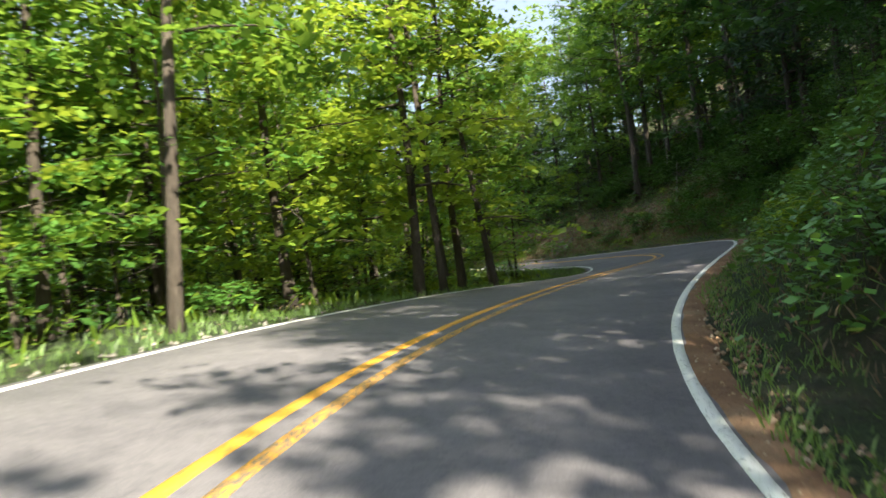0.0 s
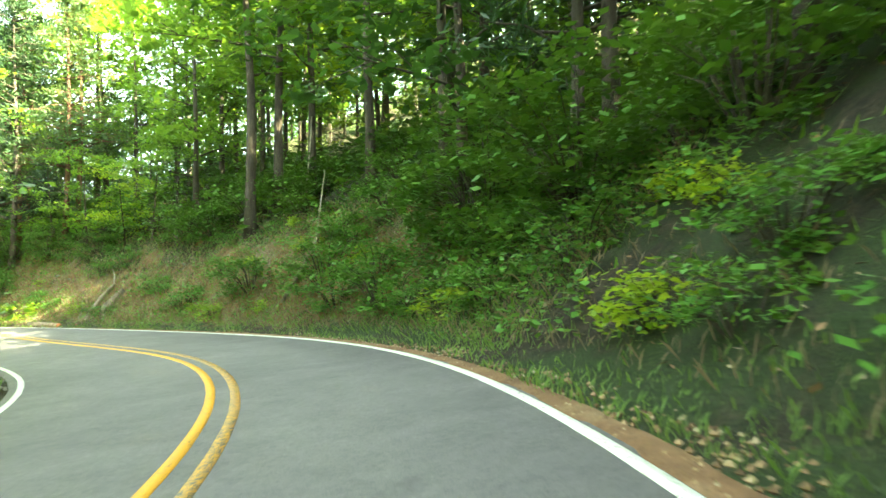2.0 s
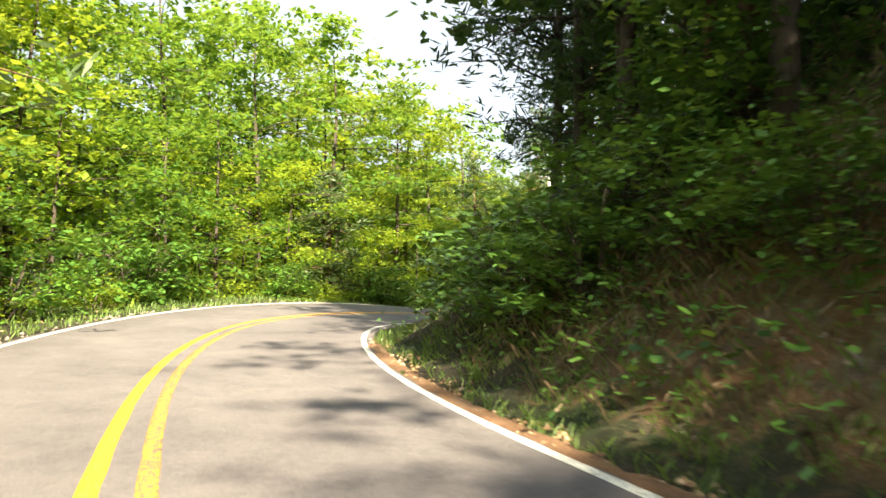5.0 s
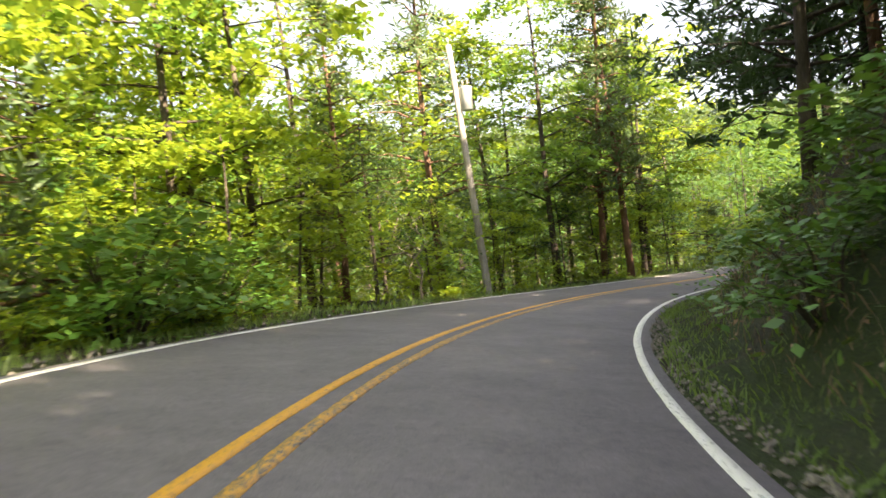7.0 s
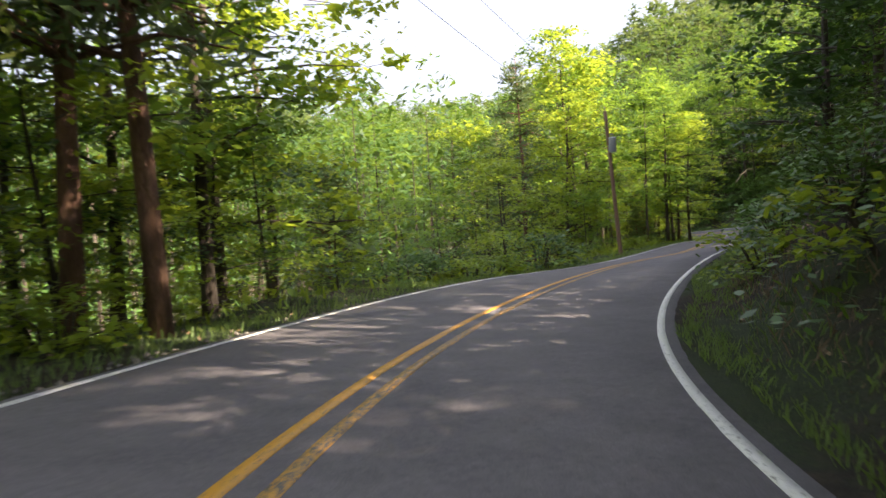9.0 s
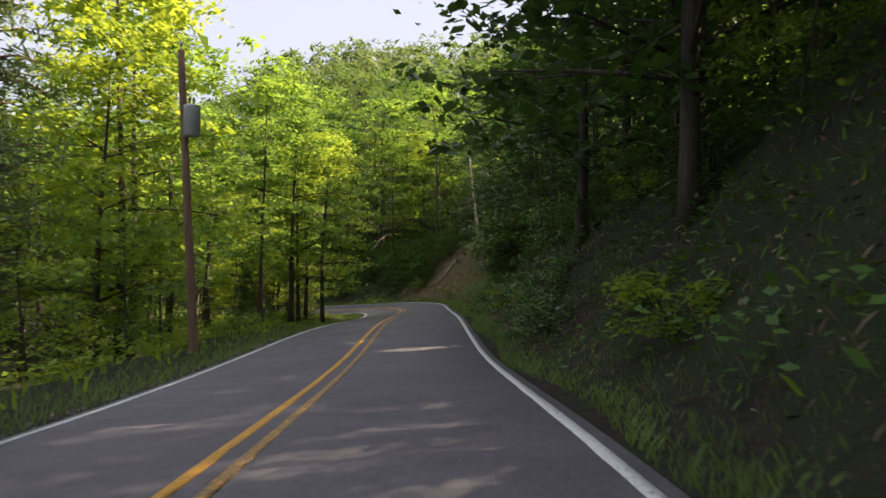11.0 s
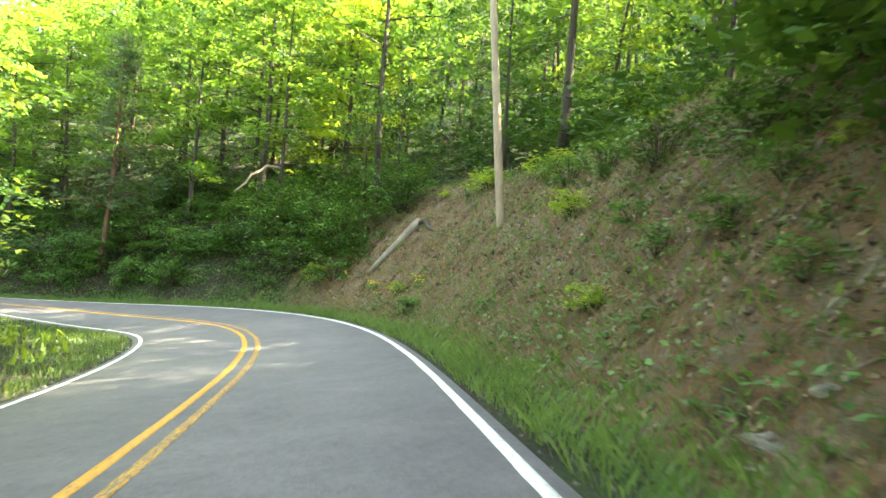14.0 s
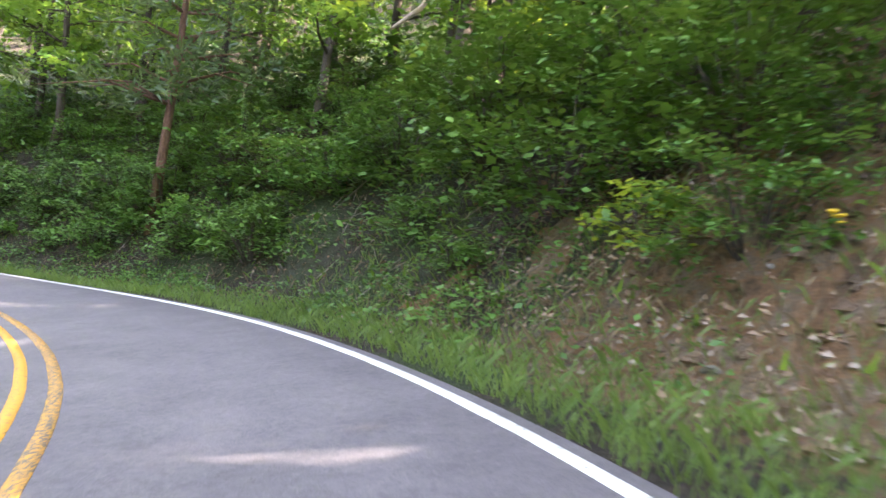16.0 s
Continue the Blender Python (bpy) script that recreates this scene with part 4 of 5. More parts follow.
scatter(9, 232, END, 9, 22, 1, 2.7, [back[0], back[1]], (0.85, 1.1), 7.0, taken, 1.0)
# and behind the roadside trees below the road
scatter(20, 20, 66, 9, 20, -1, 2.9, [back[1], back[2]], (0.8, 1.05), 8, taken, 1.0)
scatter(34, 84, 136, 7, 20, -1, 2.9, [back[2], back[1], back[2]], (0.85, 1.1), 6, taken, 1.0)
scatter(18, 188, END, 9, 22, -1, 2.9, [back[2], back[1]], (0.8, 1.05), 8, taken, 1.0)
# bushes on the bank, the nearest ones
green, dark = [shrubs[0], shrubs[3], shrubs[2]], [shrubs[1], shrubs[3], shrubs[0]]
scatter(18, 24, 60, 3.5, 8, 1, 2.0, [shrubs[4], shrubs[5], shrubs[5]], (0.6, 0.95), 3.0, low_taken, 1.0)
scatter(24, 18, 64, 1.4, 4.0, 1, 1.0, [shrubs[0], shrubs[3], shrubs[2]], (0.5, 0.9), 1.3, low_taken, 1.0)
scatter(20, 20, 64, 3.5, 8, 1, 1.1, [shrubs[0], shrubs[3], shrubs[2], shrubs[3]], (0.8, 1.25), 2, low_taken, 1.0)
scatter(16, 50, 68, 1.3, 4.6, 1, 1.1, [shrubs[3], shrubs[5], shrubs[2]], (0.5, 0.85), 1.2, low_taken, 1.0)
scatter(15, 54, 90, 1.3, 4.8, 1, 1.1, [shrubs[0], shrubs[2], shrubs[3]], (0.35, 0.7), 1.1, low_taken, 1.0)
scatter(14, 64, 88, 4.5, 8, 1, 1.1, dark, (0.7, 1.1), 3, low_taken, 1.0)
scatter(26, 88, 190, 1.6, 6, 1, 1.3, dark + [shrubs[2]], (0.6, 1.1), 1.4, low_taken)
scatter(30, 190, 224, 1.9, 7, 1, 0.7, [shrubs[0], shrubs[2]], (0.22, 0.55), 1.6, low_taken, 1.0)
scatter(9, 198, 210, 3.9, 6, 1, 1.2, [shrubs[4], shrubs[1]], (0.6, 0.9), 3.6, low_taken, 1.0)
scatter(11, 190, 224, 6.3, 9.5, 1, 1.0, dark + [shrubs[2]], (0.7, 1.1), 5, low_taken, 1.0)
scatter(21, 224, END, 3.2, 9, 1, 1.7, [shrubs[4], shrubs[5], shrubs[4]], (0.7, 1.1), 3.0, low_taken, 1.0)
scatter(22, 225, END, 2.3, 7, 1, 1.0, dark, (0.6, 1.0), 2.2, low_taken)
# bushes below the road
scatter(34, 98, 142, 1.9, 4.5, -1, 0.9, [shrubs[2], shrubs[5], shrubs[2]], (0.8, 1.4), 1.8, low_taken, 1.0)
scatter(14, 10, 100, 2.4, 7, -1, 1.2, green, (0.6, 1.1), 2.2, low_taken)
scatter(16, 122, END, 2.8, 7, -1, 1.2, [shrubs[2], shrubs[0], shrubs[3], shrubs[2]], (0.6, 1.15), 2.6, low_taken)


# ---- undergrowth between them ----
def undergrowth(s0, s1, e0, e1, side, sprays, per, leaf, spread, low, high, mat, seed, label):
    """A cover of low leafy sprays, too many to count."""
    r = np.random.RandomState(seed)
    s, d = r.uniform(s0, s1, sprays), side * (HALF + r.uniform(e0, e1, sprays))
    x, y, _z = on_road(s, d)
    gap = np.array([((line_xy[:, 0] - a) ** 2 + (line_xy[:, 1] - b) ** 2).min() for a, b in zip(x, y)]) > (HALF + e0 * 0.8) ** 2
    thick = lumps(x * 1.6, y * 1.6, seed) + r.uniform(-0.5, 0.5, sprays) > -0.35
    x, y = x[gap & thick], y[gap & thick]
    z = ground_height(x, y) + r.uniform(low, high, len(x))
    q = leaves_at(r, np.c_[x, y, z], r.uniform(0.6, 1.3, len(x)) * spread, per, leaf, 0.3, 0.3)
    return tagged(new("undergrowth", quads_mesh("undergrowth", q, mat)), label, "undergrowth", kind="stuff")


undergrowth(8, 66, 1.2, 13, 1, 5000, 16, 0.135, 0.55, 0.08, 0.75, bank_mat, 51, "dense green undergrowth on the bank")
undergrowth(24, 68, 6, 20, 1, 1300, 12, 0.26, 1.1, 0.2, 1.6, shaded_leaf_mat, 52, "undergrowth on the wooded hill, darkened for shade")
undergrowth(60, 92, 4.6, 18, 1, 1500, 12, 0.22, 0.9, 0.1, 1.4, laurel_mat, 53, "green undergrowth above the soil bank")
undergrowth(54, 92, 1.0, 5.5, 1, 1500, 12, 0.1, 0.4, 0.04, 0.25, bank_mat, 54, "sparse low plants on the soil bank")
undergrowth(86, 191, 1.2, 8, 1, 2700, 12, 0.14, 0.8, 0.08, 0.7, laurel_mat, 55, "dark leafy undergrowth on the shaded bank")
undergrowth(86, 184, 6, 20, 1, 1300, 12, 0.28, 1.1, 0.2, 1.8, shaded_leaf_mat, 56, "undergrowth on the wooded hill, darkened for shade")
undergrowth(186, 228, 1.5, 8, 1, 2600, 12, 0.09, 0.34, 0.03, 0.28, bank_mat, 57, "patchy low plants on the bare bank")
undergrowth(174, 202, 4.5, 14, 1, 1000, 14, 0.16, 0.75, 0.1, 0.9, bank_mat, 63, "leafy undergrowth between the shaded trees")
undergrowth(182, 226, 7.0, 20, 1, 1500, 12, 0.26, 1.0, 0.1, 2.8, shaded_leaf_mat, 58, "undergrowth above the bare bank, darkened for shade")
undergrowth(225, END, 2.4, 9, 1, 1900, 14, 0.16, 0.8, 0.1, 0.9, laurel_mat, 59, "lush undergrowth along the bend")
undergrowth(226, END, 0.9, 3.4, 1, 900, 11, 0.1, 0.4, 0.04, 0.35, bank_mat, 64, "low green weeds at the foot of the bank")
undergrowth(216, END, 7, 30, 1, 1500, 12, 0.3, 1.2, 0.2, 2.2, shaded_leaf_mat, 60, "undergrowth on the wooded hill, darkened for shade")
undergrowth(6, 100, 2.2, 16, -1, 1500, 12, 0.19, 0.85, 0.08, 0.7, leaf_mat, 61, "green undergrowth below the road")
undergrowth(98, 144, 1.6, 6.0, -1, 900, 13, 0.13, 0.7, 0.1, 0.9, fresh_lit_mat, 65, "bright low bushes and weeds beside the road")
undergrowth(100, END, 3.0, 18, -1, 2400, 12, 0.2, 0.9, 0.08, 0.8, fresh_lit_mat, 62, "bright green undergrowth below the road")


# ---- far woods ----
def far_woods(name, count, area, near, far, clusters, leaves, leaf, spread, girth, mat, seed, label):
    """Crowns of the woods beyond, too far to tell apart one by one."""
    r = np.random.RandomState(seed)
    xs, ys = r.uniform(area[0], area[1], count), r.uniform(area[2], area[3], count)
    s, d, z = nearest(xs, ys)
    keep = (np.abs(d) > near) & (np.abs(d) < far) & ((d < 0) | ((s > 14) & ((d < 46) | (s > 200)))) & ((d > 0) | (d < -26) | (s < 138) | (s > 174))
    xs, ys, s, d = xs[keep], ys[keep], s[keep], d[keep]
    zs = ground_height(xs, ys)
    centres, spreads, wood = [], [], []
    for x, y, z, side, far_along in zip(xs, ys, zs, d, s):
        tall = r.uniform(13, 19) if side < 0 and far_along > 128 else r.uniform(11, 18)
        wood.append(tube([Vector((x, y, z - 0.5)), Vector((x, y, z + tall * 0.8))], [0.13, 0.03], 4))
        wide, mid = r.uniform(2.2, 3.6) * girth, tall * r.uniform(0.48, 0.58)
        for k in range(clusters):
            a, up = r.uniform(0, 2 * math.pi), r.uniform(-0.9, 1.0)
            w = wide * math.sqrt(1 - up * up) * r.uniform(0.6, 1.05)
            centres.append((x + math.cos(a) * w, y + math.sin(a) * w, z + mid + (tall - mid) * up))
            spreads.append(r.uniform(0.7, 1.3) * spread)
    q = leaves_at(r, centres, spreads, leaves, leaf, 0.5)
    woods = tagged(new(name), label, "woods", kind="stuff")
    v, f = joined(wood)
    piece("trunk_mass", mesh_from("trunk_mass", v, f, bark_mat), woods)
    piece("crown_mass", tris_mesh("crown_mass", q, mat), woods)


far_woods("woods", 3000, (-72, 172, -62, 252), 18, 62, 24, 16, 0.6, 1.3, 1.0, wood_mat, 9, "green woods on the slopes behind the roadside trees")
far_woods("far_woods", 3400, (-150, 260, 60, 340), 60, 150, 13, 9, 1.6, 1.8, 1.1, hazy_mat, 10, "crowns of the distant woods, greyed for haze")
far_woods("far_woods", 3600, (-260, 430, 60, 620), 150, 430, 9, 6, 3.6, 3.2, 2.0, hazy_mat, 14, "woods on the ridge across the valley, paled for haze")


# ---- grass and leaf litter ----
def blades(name, s, d, low, high, mat, seed, label, lean=0.4, wide=0.009):
    r = np.random.RandomState(seed)
    x, y, _z = on_road(s, d)
    z = ground_height(x, y)
    n = len(s)
    a = r.uniform(0, 2 * math.pi, n)
    l = r.uniform(low, high, n)
    out = np.c_[np.cos(a), np.sin(a)] * (l * r.uniform(0.1, 2 * lean, n))[:, None]
    side = np.c_[-np.sin(a), np.cos(a)] * wide
    p = np.c_[x, y]
    q = np.zeros((n, 4, 3))
    q[:, 0, :2], q[:, 0, 2] = p - side, z - 0.02
    q[:, 1, :2], q[:, 1, 2] = p + side, z - 0.02
    q[:, 2, :2], q[:, 2, 2] = p + out * 0.6 + side * 0.7, z + l * 0.75
    q[:, 3, :2], q[:, 3, 2] = p + out, z + l
    return tagged(new(name, quads_mesh(name, q, mat)), label, "grass", kind="stuff")


r = np.random.RandomState(31)
n = 36000
patchy = r.uniform(0, END, n)
blades("verge_grass", patchy, HALF + 0.34 + np.abs(r.normal(0, 0.6, n)) + 0.12 * np.sin(patchy * 0.7), 0.04, 0.17, grass_mat, 32, "green roadside grass below the bank", 0.5, 0.007)
n = 34000
blades("verge_grass", r.uniform(0, END, n), -(HALF + 0.3 + np.abs(r.normal(0, 1.3, n))), 0.05, 0.19, grass_mat, 33, "mown green grass on the road's shoulder")
n = 15000
blades("dry_grass", r.uniform(0, END, n), HALF + 1.0 + np.abs(r.normal(0, 1.5, n)), 0.07, 0.24, dry_grass_mat, 34, "dry straw-coloured grass on the bank", 0.5, 0.006)
n = 10000
blades("verge_grass", r.uniform(186, END, n), HALF + 0.3 + 1.3 * r.uniform(0, 1, n) ** 1.2, 0.06, 0.26, grass_mat, 37, "thick green grass between road and bare bank", 0.6, 0.007)
n = 14000
blades("dry_grass", r.uniform(54, 92, n), HALF + 0.9 + r.uniform(0, 4.5, n), 0.08, 0.26, dry_grass_mat, 39, "dry grass on the soil bank", 0.6, 0.006)
n = 16000
blades("dry_grass", r.uniform(188, 228, n), HALF + 1.3 + r.uniform(0, 6.5, n), 0.07, 0.24, dry_grass_mat, 38, "dry grass tufts on the bare bank", 0.6, 0.006)
n = 20000
blades("bank_grass", r.uniform(191, 232, n), HALF + 1.2 + 6.6 * r.uniform(0, 1, n) ** 1.3, 0.06, 0.2, grass_mat, 44, "thin green grass tufts scattered over the bare bank", 0.7, 0.007)
n = 18000
blades("bank_grass", r.uniform(54, 95, n), HALF + 0.8 + 4.8 * r.uniform(0, 1, n) ** 1.3, 0.06, 0.2, grass_mat, 45, "thin green grass on the soil bank", 0.7, 0.007)
n = 12000
blades("slope_plants", r.uniform(0, END, n), HALF + 1.3 + r.uniform(0, 8, n), 0.06, 0.2, leaf_mat, 35, "low green plants on the bank", 0.8, 0.03)
n = 8000
blades("slope_plants", r.uniform(0, END, n), -(HALF + 1.6 + r.uniform(0, 10, n)), 0.1, 0.35, fresh_lit_mat, 36, "low green plants under the trees", 0.7, 0.045)


def litter(name, s, d, size, mat, seed, label):
    rr = np.random.RandomState(seed)
    x, y, _z = on_road(s, d)
    z = ground_height(x, y)
    c = np.c_[x, y, z + 0.015]
    n = len(s)
    a = rr.normal(0, 1, (n, 3))
    a[:, 2] *= 0.5
    a /= np.linalg.norm(a, axis=1)[:, None]
    b = np.cross(a, np.c_[rr.normal(0, 0.3, (n, 2)), np.ones(n)])
    b /= np.linalg.norm(b, axis=1)[:, None]
    l = (size * rr.uniform(0.4, 1.3, n))[:, None]
    q = np.stack([c - a * l, c + b * l * 0.5, c + a * l, c - b * l * 0.5], axis=1)
    return tagged(new(name, quads_mesh(name, q, mat)), label, "leaf litter", kind="stuff")


n = 18000
litter("leaf_litter", r.uniform(0, END, n), HALF + 0.8 + np.abs(r.normal(0, 3.5, n)), 0.06, litter_mat, 41, "dry brown leaves strewn on the bank")
n = 16000
litter("leaf_litter", r.uniform(186, END, n), HALF + 1.2 + np.abs(r.normal(0, 3, n)), 0.055, litter_mat, 43, "faded dry leaves and chips over the bare bank")
n = 5000
litter("leaf_litter", r.uniform(0, END, n), -(HALF + 0.6 + np.abs(r.normal(0, 4, n))), 0.06, litter_mat, 42, "dry brown leaves under the trees")


# ---- poles and wires ----
def utility_pole(foot, top, r0, r1, mat, label, can_side=None):
    """A leaning wooden pole with an insulator on top and, where it has one, a transformer can."""
    foot, top = Vector(foot), Vector(top)
    way = (top - foot).normalized()
    base = tagged(new("utility_pole"), label, "utility pole", "utility poles")
    base.matrix_basis = pose(*foot)
    long = (top - foot).length
    rr = random.Random(int(foot.x * 10))
    pts = [way * h for h in np.linspace(-0.6, long, 12)]
    v, f = tube(pts, [r0 + (r1 - r0) * i / 11 for i in range(12)], 12, 0.02, rr)
    piece("shaft", mesh_from("shaft", v, f, mat, True), base)
    v, f = tube([way * long, way * (long + 0.1), way * (long + 0.12), way * (long + 0.26)], [0.02, 0.02, 0.055, 0.035], 8)
    piece("insulator", mesh_from("insulator", v, f, steel_mat, True), base)
    v, f = tube([way * (long - 1.1) - Vector((0.02, 0, 0)), way * (long - 1.1) + Vector((0.25, 0.1, 0.05))], [0.025, 0.03], 6)
    piece("bracket", mesh_from("bracket", v, f, steel_mat, True), base)
    if can_side:
        at = way * (long - 2.0) + Vector((can_side[0], can_side[1], 0))
        v, f = tube([at + Vector((0, 0, h)) for h in (-0.42, -0.4, 0.38, 0.42, 0.46)], [0.2, 0.225, 0.225, 0.235, 0.1], 16)
        can = piece("transformer_can", mesh_from("transformer_can", v, f, steel_mat, True), base, "pale grey steel transformer can")
        for k in (-0.09, 0.09):
            v, f = tube([at + Vector((k, 0.02, 0.44)), at + Vector((k, 0.02, 0.56)), at + Vector((k, 0.02, 0.6)), at + Vector((k, 0.02, 0.68))], [0.03, 0.03, 0.05, 0.02], 8)
            piece("bushing", mesh_from("bushing", v, f, stone_mat, True), can)
        for h in (-0.25, 0.25):
            v, f = tube([way * (long - 2.0 + h), at + Vector((0, 0, h))], [0.03, 0.03], 6)
            piece("mount", mesh_from("mount", v, f, steel_mat, True), can)
    return top


pole_a = utility_pole((4.75, 107.6, height(4.75, 107.6)), (4.17, 107.73, 10.45), 0.15, 0.105, pole_mat, "weathered pale wooden utility pole leaning by the road", (0.32, -0.1))
pole_b = utility_pole((45.6, 128.0, height(45.6, 128.0)), (45.35, 128.42, 8.1), 0.13, 0.095, brown_pole_mat, "brown wooden utility pole with a transformer can", (-0.05, -0.3))
pole_c = utility_pole((88.6, 132.5, height(88.6, 132.5)), (88.32, 133.48, 11.9), 0.14, 0.1, tan_pole_mat, "tan wooden utility pole on top of the bare bank")


def wire(a, b, sag, lift=0.22):
    a, b = Vector(a) + Vector((0, 0, lift)), Vector(b) + Vector((0, 0, lift))
    pts = [a.lerp(b, t) - Vector((0, 0, 4 * sag * t * (1 - t))) for t in np.linspace(0, 1, 25)]
    v, f = tube(pts, [0.007] * 25, 5)
    return tagged(new("power_wire", mesh_from("power_wire", v, f, wire_mat, True)), "thin black power wire slung between the poles", "wire", "power wires")


wire(pole_a, pole_b, 0.7)
wire(pole_a, pole_b, 0.9, -1.1)
wire(pole_b, pole_c, 0.8)


# ---- fallen wood ----
def log(name, points, radii, label, mat=None, ends=True, sides=10, seed=1):
    """A fallen log: rough bark and darker broken ends."""
    rr = random.Random(seed)
    pts = [Vector(p) for p in points]
    base = tagged(new(name), label, "fallen log" if radii[0] > 0.07 else "branch")
    v, f = tube(pts, radii, sides, 0.1, rr)
    base.matrix_basis = pose(*pts[0])
    v = [p - pts[0] for p in v]
    piece("bark", mesh_from("bark", v, f, mat or dead_mat, True), base)
    if ends:
        for a, b, r in ((0, 1, radii[0]), (-1, -2, radii[-1])):
            way = (pts[a] - pts[b]).normalized()
            v, f = tube([pts[a] - pts[0] - way * 0.02, pts[a] - pts[0] + way * 0.012, pts[a] - pts[0] + way * 0.03], [r * 0.96, r * 0.9, r * 0.3], sides, 0.12, rr)
            piece("broken_end", mesh_from("broken_end", v, f, cut_mat, True), base, "rotten red-brown end")
    return base


def rest(x, y, up):
    return (x, y, height(x, y) + up)


log("fallen_log", [rest(7.66, 55.5, 0.07), rest(7.35, 56.4, 0.09), rest(6.93, 57.4, 0.09), rest(6.55, 58.4, 0.08)], [0.14, 0.165, 0.16, 0.13], "thick weathered log lying along the road edge", log_mat, True, 12, 3)
log("fallen_log", [rest(8.24, 54.95, 0.05), rest(8.6, 55.1, 0.1), rest(9.15, 56.1, 0.12), rest(9.69, 56.47, 0.12)], [0.06, 0.08, 0.09, 0.06], "grey fallen limb lying up the bank", log_mat, True, 9, 5)
log("fallen_log", [rest(9.05, 54.62, 0.08), rest(9.3, 54.8, 0.14), rest(9.55, 54.9, 0.16), rest(9.92, 55.1, 0.14)], [0.1, 0.14, 0.15, 0.11], "rotting broken log lying across the bank", log_mat, True, 9, 6)
log("tree_stump", [rest(9.08, 53.95, -0.1), rest(9.15, 54.3, 0.22), rest(9.2, 54.55, 0.3)], [0.13, 0.11, 0.08], "short rotten stump on the bank", log_mat, False, 8, 16)
log("dead_branch", [rest(9.66, 56.45, 0.12), rest(9.74, 56.95, 0.3), rest(9.68, 57.5, 0.38)], [0.05, 0.035, 0.012], "bare grey forked branch on the bank", dead_mat, False, 6, 7)
log("dead_branch", [rest(8.3, 55.3, 0.04), rest(8.5, 56.6, 0.05), rest(8.55, 58.0, 0.05)], [0.035, 0.03, 0.012], "thin grey stick on the bank", dead_mat, False, 6, 8)
log("fallen_log", [rest(93.38, 138.16, 0.08), rest(93.7, 137.5, 0.12), rest(94.0, 136.9, 0.14), rest(94.35, 136.6, 0.14)], [0.12, 0.15, 0.165, 0.15], "bleached grey log lying up the bare bank", dead_mat, True, 9, 9)
log("dead_branch", [rest(94.35, 136.75, 0.1), rest(94.1, 136.3, 0.1), rest(93.5, 136.0, 0.06), rest(93.0, 135.7, 0.06)], [0.09, 0.1, 0.08, 0.03], "dark broken branch at the top of the bank", bark_mat, False, 7, 10)
# sunlight on the bough is put into its tan wood colour
bough = log("dead_branch", [(100.25, 147.95, 4.8), (100.6, 147.5, 5.35), (100.75, 147.35, 5.8), (101.2, 147.05, 6.1), (101.5, 146.9, 6.4), (102.05, 146.4, 6.4)], [0.03, 0.06, 0.055, 0.08, 0.075, 0.08], "broken bough hanging from a trunk, coloured sunlit tan", tan_pole_mat, False, 7, 11)
sprig = np.random.RandomState(4)
for at in ((-0.5, 0.85, 0.55), (1.65, -1.35, 3.2)):
    q = leaves_at(sprig, [at], [0.6], 60, 0.18, 0.3, 0.3)
    tagged(piece("leaf_spray", quads_mesh("leaf_spray", q, fresh_lit_mat), bough, "sun-tinted yellow-green leaves"), kind="stuff")
    v, f = tube([Vector((0.7, -0.7, 1.1)), Vector(at) * 0.5 + Vector((0.3, -0.3, 0.75)), Vector(at)], [0.02, 0.014, 0.006], 4)
    piece("twig", mesh_from("twig", v, f, bark_mat), bough)
log("dead_branch", [rest(103.2, 154.3, 0.25), rest(103.2, 153.5, 0.5), rest(103.5, 152.9, 0.55)], [0.03, 0.05, 0.04], "bleached stick among the bushes", dead_mat, False, 6, 12)
log("dead_branch", [rest(14.4, 44.5, 0.1), rest(15.0, 45.6, 0.9), rest(15.6, 46.8, 1.5)], [0.035, 0.03, 0.015], "bare grey stick leaning on the slope", dead_mat, False, 6, 13)
log("dead_branch", [rest(13.2, 43.8, 0.1), rest(14.1, 44.6, 0.2), rest(14.9, 45.5, 0.25)], [0.06, 0.065, 0.05], "rotting grey limb on the leafy bank", log_mat, True, 8, 14)
log("dead_branch", [rest(15.6, 49.0, 0.3), rest(16.2, 50.2, 2.2), rest(16.8, 51.6, 4.2)], [0.035, 0.028, 0.012], "thin dead sapling leaning between trunks", dead_mat, False, 6, 15)

def dead_sapling(x, y, tall, seed):
    """A bare dead sapling: thin crooked stem and side twigs."""
    rr = random.Random(seed)
    base = tagged(new("dead_sapling"), "bare crooked dead sapling lit by the sun", "tree", "dead saplings")
    base.matrix_basis = pose(x, y, height(x, y), 0, 0, rr.uniform(0, 360))
    pts = [Vector((rr.uniform(-0.12, 0.12) * k, rr.uniform(-0.12, 0.12) * k, tall * (k / 6) - 0.1)) for k in range(7)]
    v, f = tube(pts, [0.045, 0.04, 0.034, 0.028, 0.022, 0.015, 0.006], 6, 0.1, rr)
    piece("stem", mesh_from("stem", v, f, dead_mat, True), base)
    for k in range(7):
        at = pts[1 + k % 5].lerp(pts[2 + k % 5], rr.random())
        a, l = rr.uniform(0, 6.28), rr.uniform(0.35, 0.9)
        mid = at + Vector((math.cos(a) * l * 0.5, math.sin(a) * l * 0.5, l * 0.3))
        v, f = tube([at, mid, mid + Vector((math.cos(a + 0.6) * l * 0.4, math.sin(a + 0.6) * l * 0.4, l * 0.5))], [0.016, 0.011, 0.004], 4)
        piece("twig", mesh_from("twig", v, f, dead_mat), base)


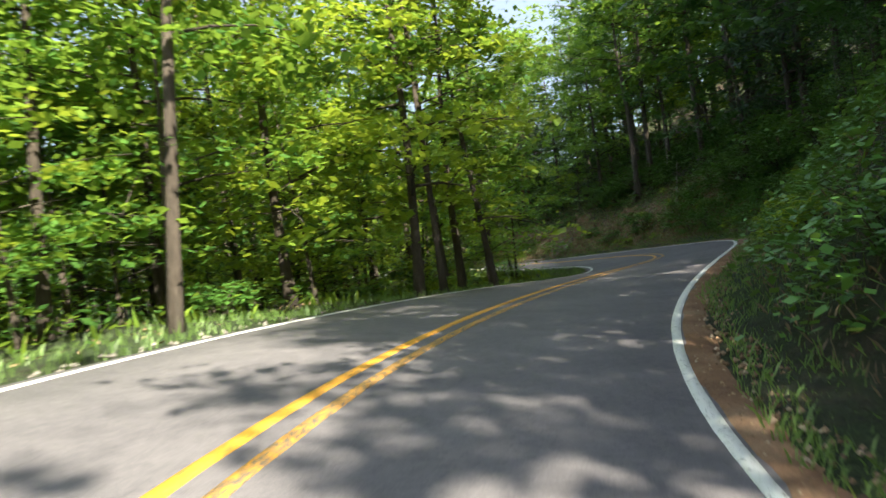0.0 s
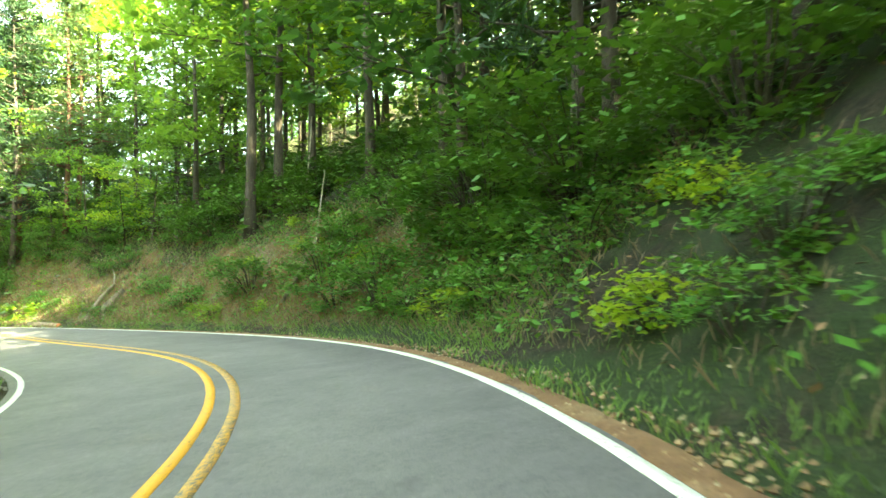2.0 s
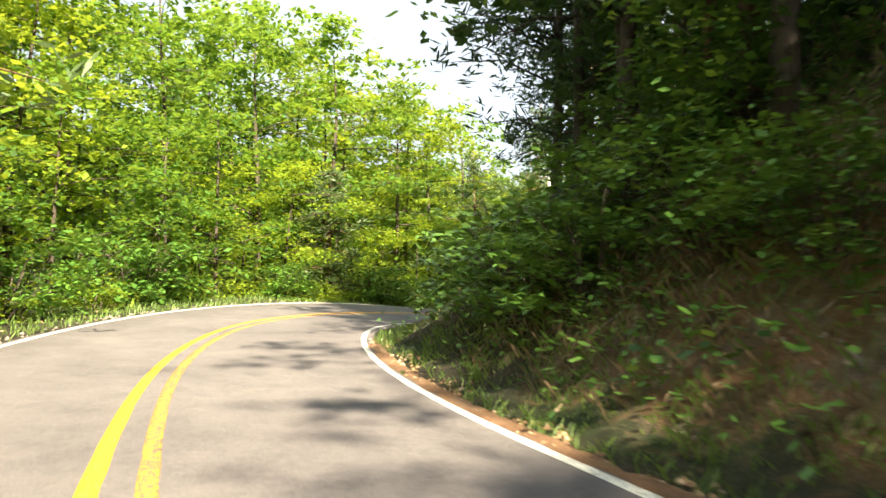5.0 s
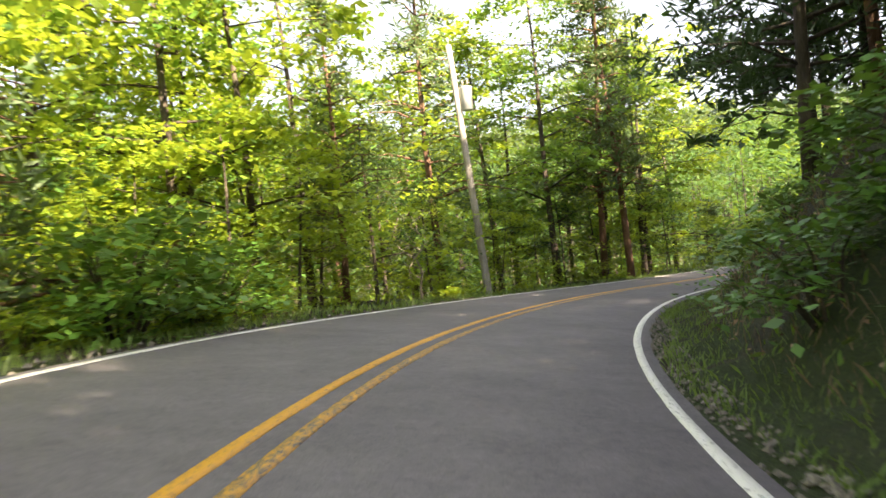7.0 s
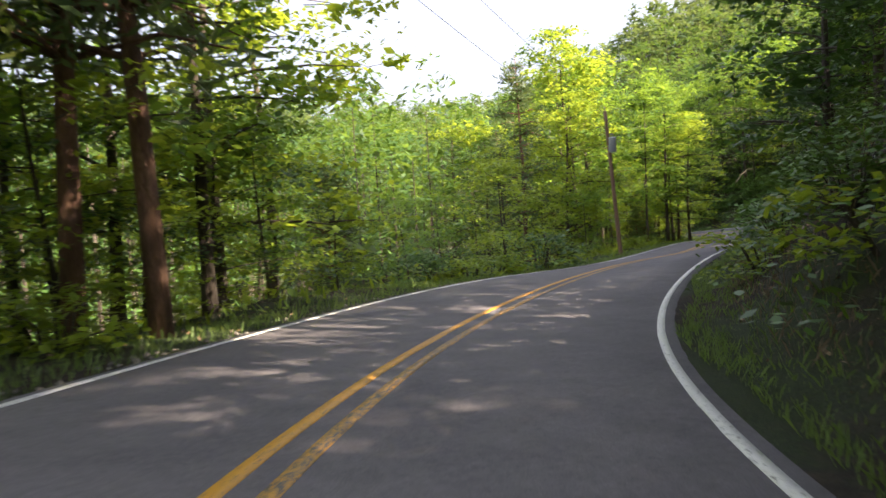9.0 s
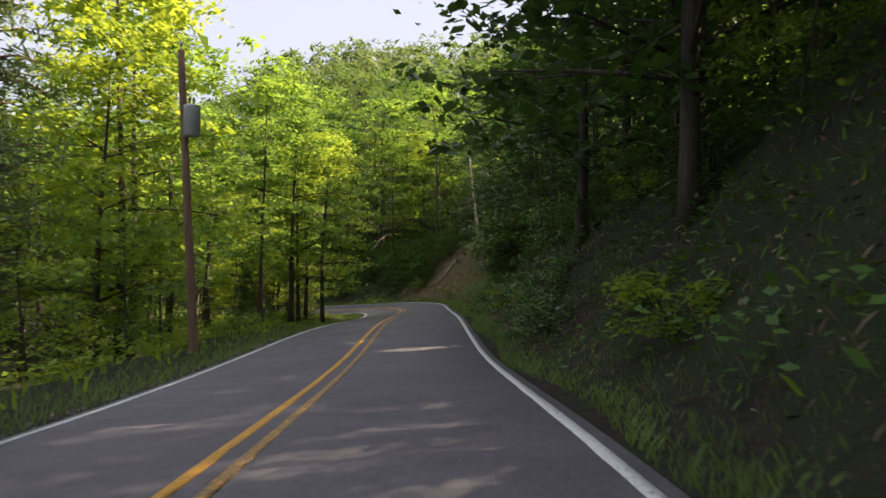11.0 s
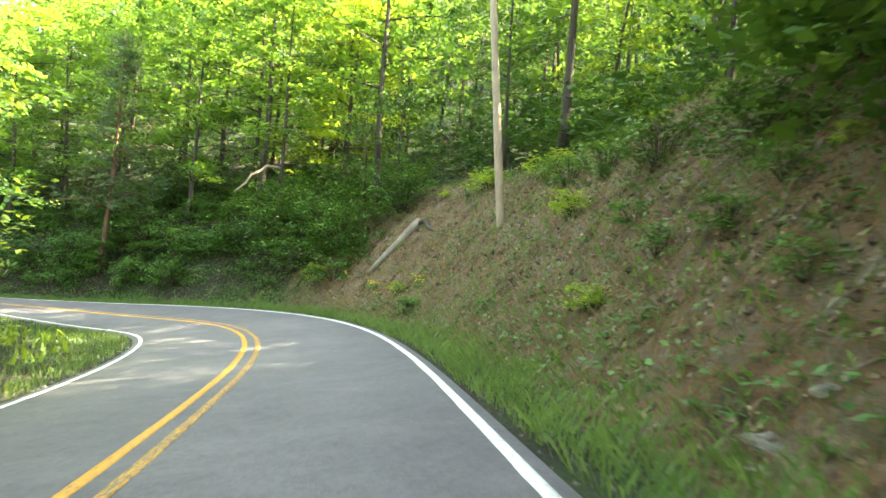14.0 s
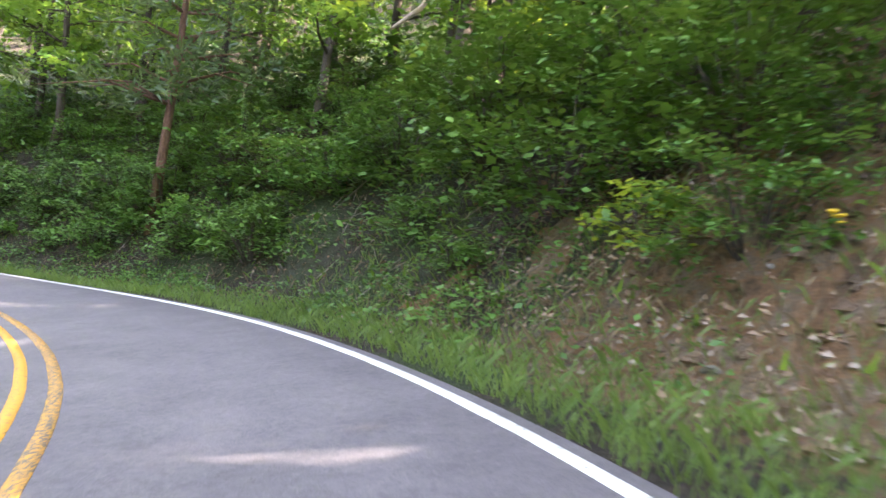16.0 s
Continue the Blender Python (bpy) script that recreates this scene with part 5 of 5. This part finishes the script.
for k, (x, y, tall) in enumerate(((1.7, 103.4, 2.8), (1.9, 106.7, 3.4), (3.2, 108.9, 2.6))):
    dead_sapling(x, y, tall, k)


# ---- stones and litter ----
def stone(name, x, y, size, seed, mat, label, flat=0.6):
    bm = bmesh.new()
    bmesh.ops.create_icosphere(bm, subdivisions=2, radius=size)
    rr = random.Random(seed)
    o = Vector((rr.random() * 9, rr.random() * 9, rr.random() * 9))
    for v in bm.verts:
        v.co *= 0.75 + 0.5 * noise.noise(v.co / size * 0.9 + o)
        v.co.z *= flat
    mesh = bpy.data.meshes.new(name)
    bm.to_mesh(mesh)
    bm.free()
    mesh.materials.append(mat)
    ob = tagged(new(name, mesh), label, "stone", "stones on the bank")
    ob.matrix_basis = pose(x, y, height(x, y) + size * flat * 0.35, 0, 0, rr.uniform(0, 360))
    return ob


rr = random.Random(5)
for k in range(44):
    x, y, _z = on_road(rr.uniform(196, 228), HALF + rr.uniform(1.6, 6.8))
    stone("stone", float(x), float(y), rr.uniform(0.04, 0.12), 100 + k, stone_mat, "pale stone half sunk in the bare bank")
for k in range(16):
    x, y, _z = on_road(rr.uniform(62, 86), HALF + rr.uniform(1.0, 4.5))
    stone("stone", float(x), float(y), rr.uniform(0.05, 0.14), 40 + k, stone_mat, "grey stone on the soil bank")
for k in range(7):
    stone("stone", 71.5 + rr.uniform(-0.5, 0.5), 127.8 + rr.uniform(-0.4, 0.4), rr.uniform(0.07, 0.15), 70 + k, stone_mat, "white stone at the foot of the bank")


def gravel(s0, s1, d0, d1, count, seed, size=(0.015, 0.055), mat=None, name="gravel", label="loose pale gravel along the asphalt edge"):
    """Loose gravel beside the asphalt."""
    r = np.random.RandomState(seed)
    s, d = r.uniform(s0, s1, count), r.uniform(d0, d1, count)
    x, y, z = on_road(s, d)
    z = np.maximum(ground_height(x, y), z - 0.02)
    verts, faces = [], []
    for px, py, pz in zip(x, y, z):
        b = len(verts)
        k = r.uniform(*size)
        for q in ((1, 0, 0), (-0.5, 0.8, 0), (-0.5, -0.8, 0), (0.1, 0.1, 0.8), (0, 0, -0.6)):
            verts.append((px + q[0] * k * r.uniform(0.7, 1.3), py + q[1] * k * r.uniform(0.7, 1.3), pz + q[2] * k + 0.01))
        faces += [(b, b + 1, b + 3), (b + 1, b + 2, b + 3), (b + 2, b, b + 3), (b + 1, b, b + 4), (b + 2, b + 1, b + 4), (b, b + 2, b + 4)]
    return tagged(new(name, mesh_from(name, verts, faces, mat or stone_mat)), label, name, kind="stuff")


gravel(106, 122, HALF + 0.17, HALF + 0.6, 700, 3, (0.012, 0.042))
gravel(8, 97, HALF + 0.09, HALF + 0.85, 5200, 21, (0.012, 0.042), litter_mat, "leaf_litter", "brown leaves and pine straw along the asphalt edge")
gravel(186, 204, HALF + 0.18, HALF + 0.5, 160, 4, (0.01, 0.03))
gravel(10, 255, -HALF - 0.5, -HALF - 0.18, 1500, 5)
v, f = tube([Vector((0, 0, 0.033)), Vector((0.115, 0.02, 0.033))], [0.033, 0.033], 12)
can = tagged(new("crushed_can", mesh_from("crushed_can", v, f, blue_mat, True)), "blue drink can dropped on the verge", "litter")
can.matrix_basis = pose(*rest(9.95, 50.2, 0.0), 0, 0, 40)
gravel(192, 226, HALF + 1.3, HALF + 7.5, 900, 6, (0.05, 0.13), soil_mat, "soil_clods", "clods of tan soil on the bare bank")
gravel(194, 228, HALF + 1.2, HALF + 7.0, 12000, 12, (0.012, 0.054), chip_mat, "soil_chips", "loose chips of shale and dry soil on the bare bank")
gravel(62, 90, HALF + 0.9, HALF + 5.5, 3500, 7, (0.015, 0.06), chip_mat, "soil_clods", "clods of brown soil on the bank")


def twigs(s0, s1, d0, d1, count, seed):
    r = np.random.RandomState(seed)
    x, y, _z = on_road(r.uniform(s0, s1, count), r.uniform(d0, d1, count))
    z = ground_height(x, y)
    a, l = r.uniform(0, 2 * math.pi, count), r.uniform(0.15, 0.7, count)
    x2, y2 = x + np.cos(a) * l, y + np.sin(a) * l
    z2 = ground_height(x2, y2)
    v, f = joined([tube([Vector((p, q, h + 0.02)), Vector((p2, q2, h2 + 0.05))], [0.012, 0.006], 3) for p, q, h, p2, q2, h2 in zip(x, y, z, x2, y2, z2)])
    return tagged(new("twigs", mesh_from("twigs", v, f, dead_mat)), "small dead twigs strewn on the bank", "twigs", kind="stuff")


twigs(190, 248, HALF + 1.2, HALF + 8, 800, 8)
twigs(58, 92, HALF + 0.8, HALF + 7, 350, 9)


def wildflower(x, y, seed, blooms):
    """A low clump of leaves with small yellow flower heads on thin stalks."""
    rr = np.random.RandomState(seed)
    base = tagged(new("wildflower"), "low clump of yellow wildflowers on the bare bank", "flower", "yellow wildflowers")
    base.matrix_basis = pose(x, y, height(x, y))
    q = leaves_at(rr, [(0, 0, 0.06), (0.1, 0.05, 0.05), (-0.1, 0.04, 0.05)], [0.22, 0.2, 0.2], 14, 0.09, 0.4)
    piece("foliage", quads_mesh("foliage", q, bank_mat), base)
    for k in range(blooms):
        tip = Vector((rr.normal(0, 0.13), rr.normal(0, 0.13), rr.uniform(0.14, 0.26)))
        v, f = tube([Vector((tip.x * 0.3, tip.y * 0.3, -0.03)), tip], [0.004, 0.003], 3)
        piece("stalk", mesh_from("stalk", v, f, grass_mat), base)
        v, f = tube([tip - Vector((0, 0, 0.01)), tip + Vector((0, 0, 0.004)), tip + Vector((0, 0, 0.02))], [0.012, 0.04, 0.018], 7, 0.2, rr)
        piece("bloom", mesh_from("bloom", v, f, petal_mat), base)


for k, (x, y, blooms) in enumerate(((92.4, 137.7, 9), (92.1, 137.4, 7), (89.95, 135.2, 9), (89.65, 135.15, 8), (94.6, 139.5, 6), (91.2, 137.0, 3))):
    wildflower(x, y, k, blooms)
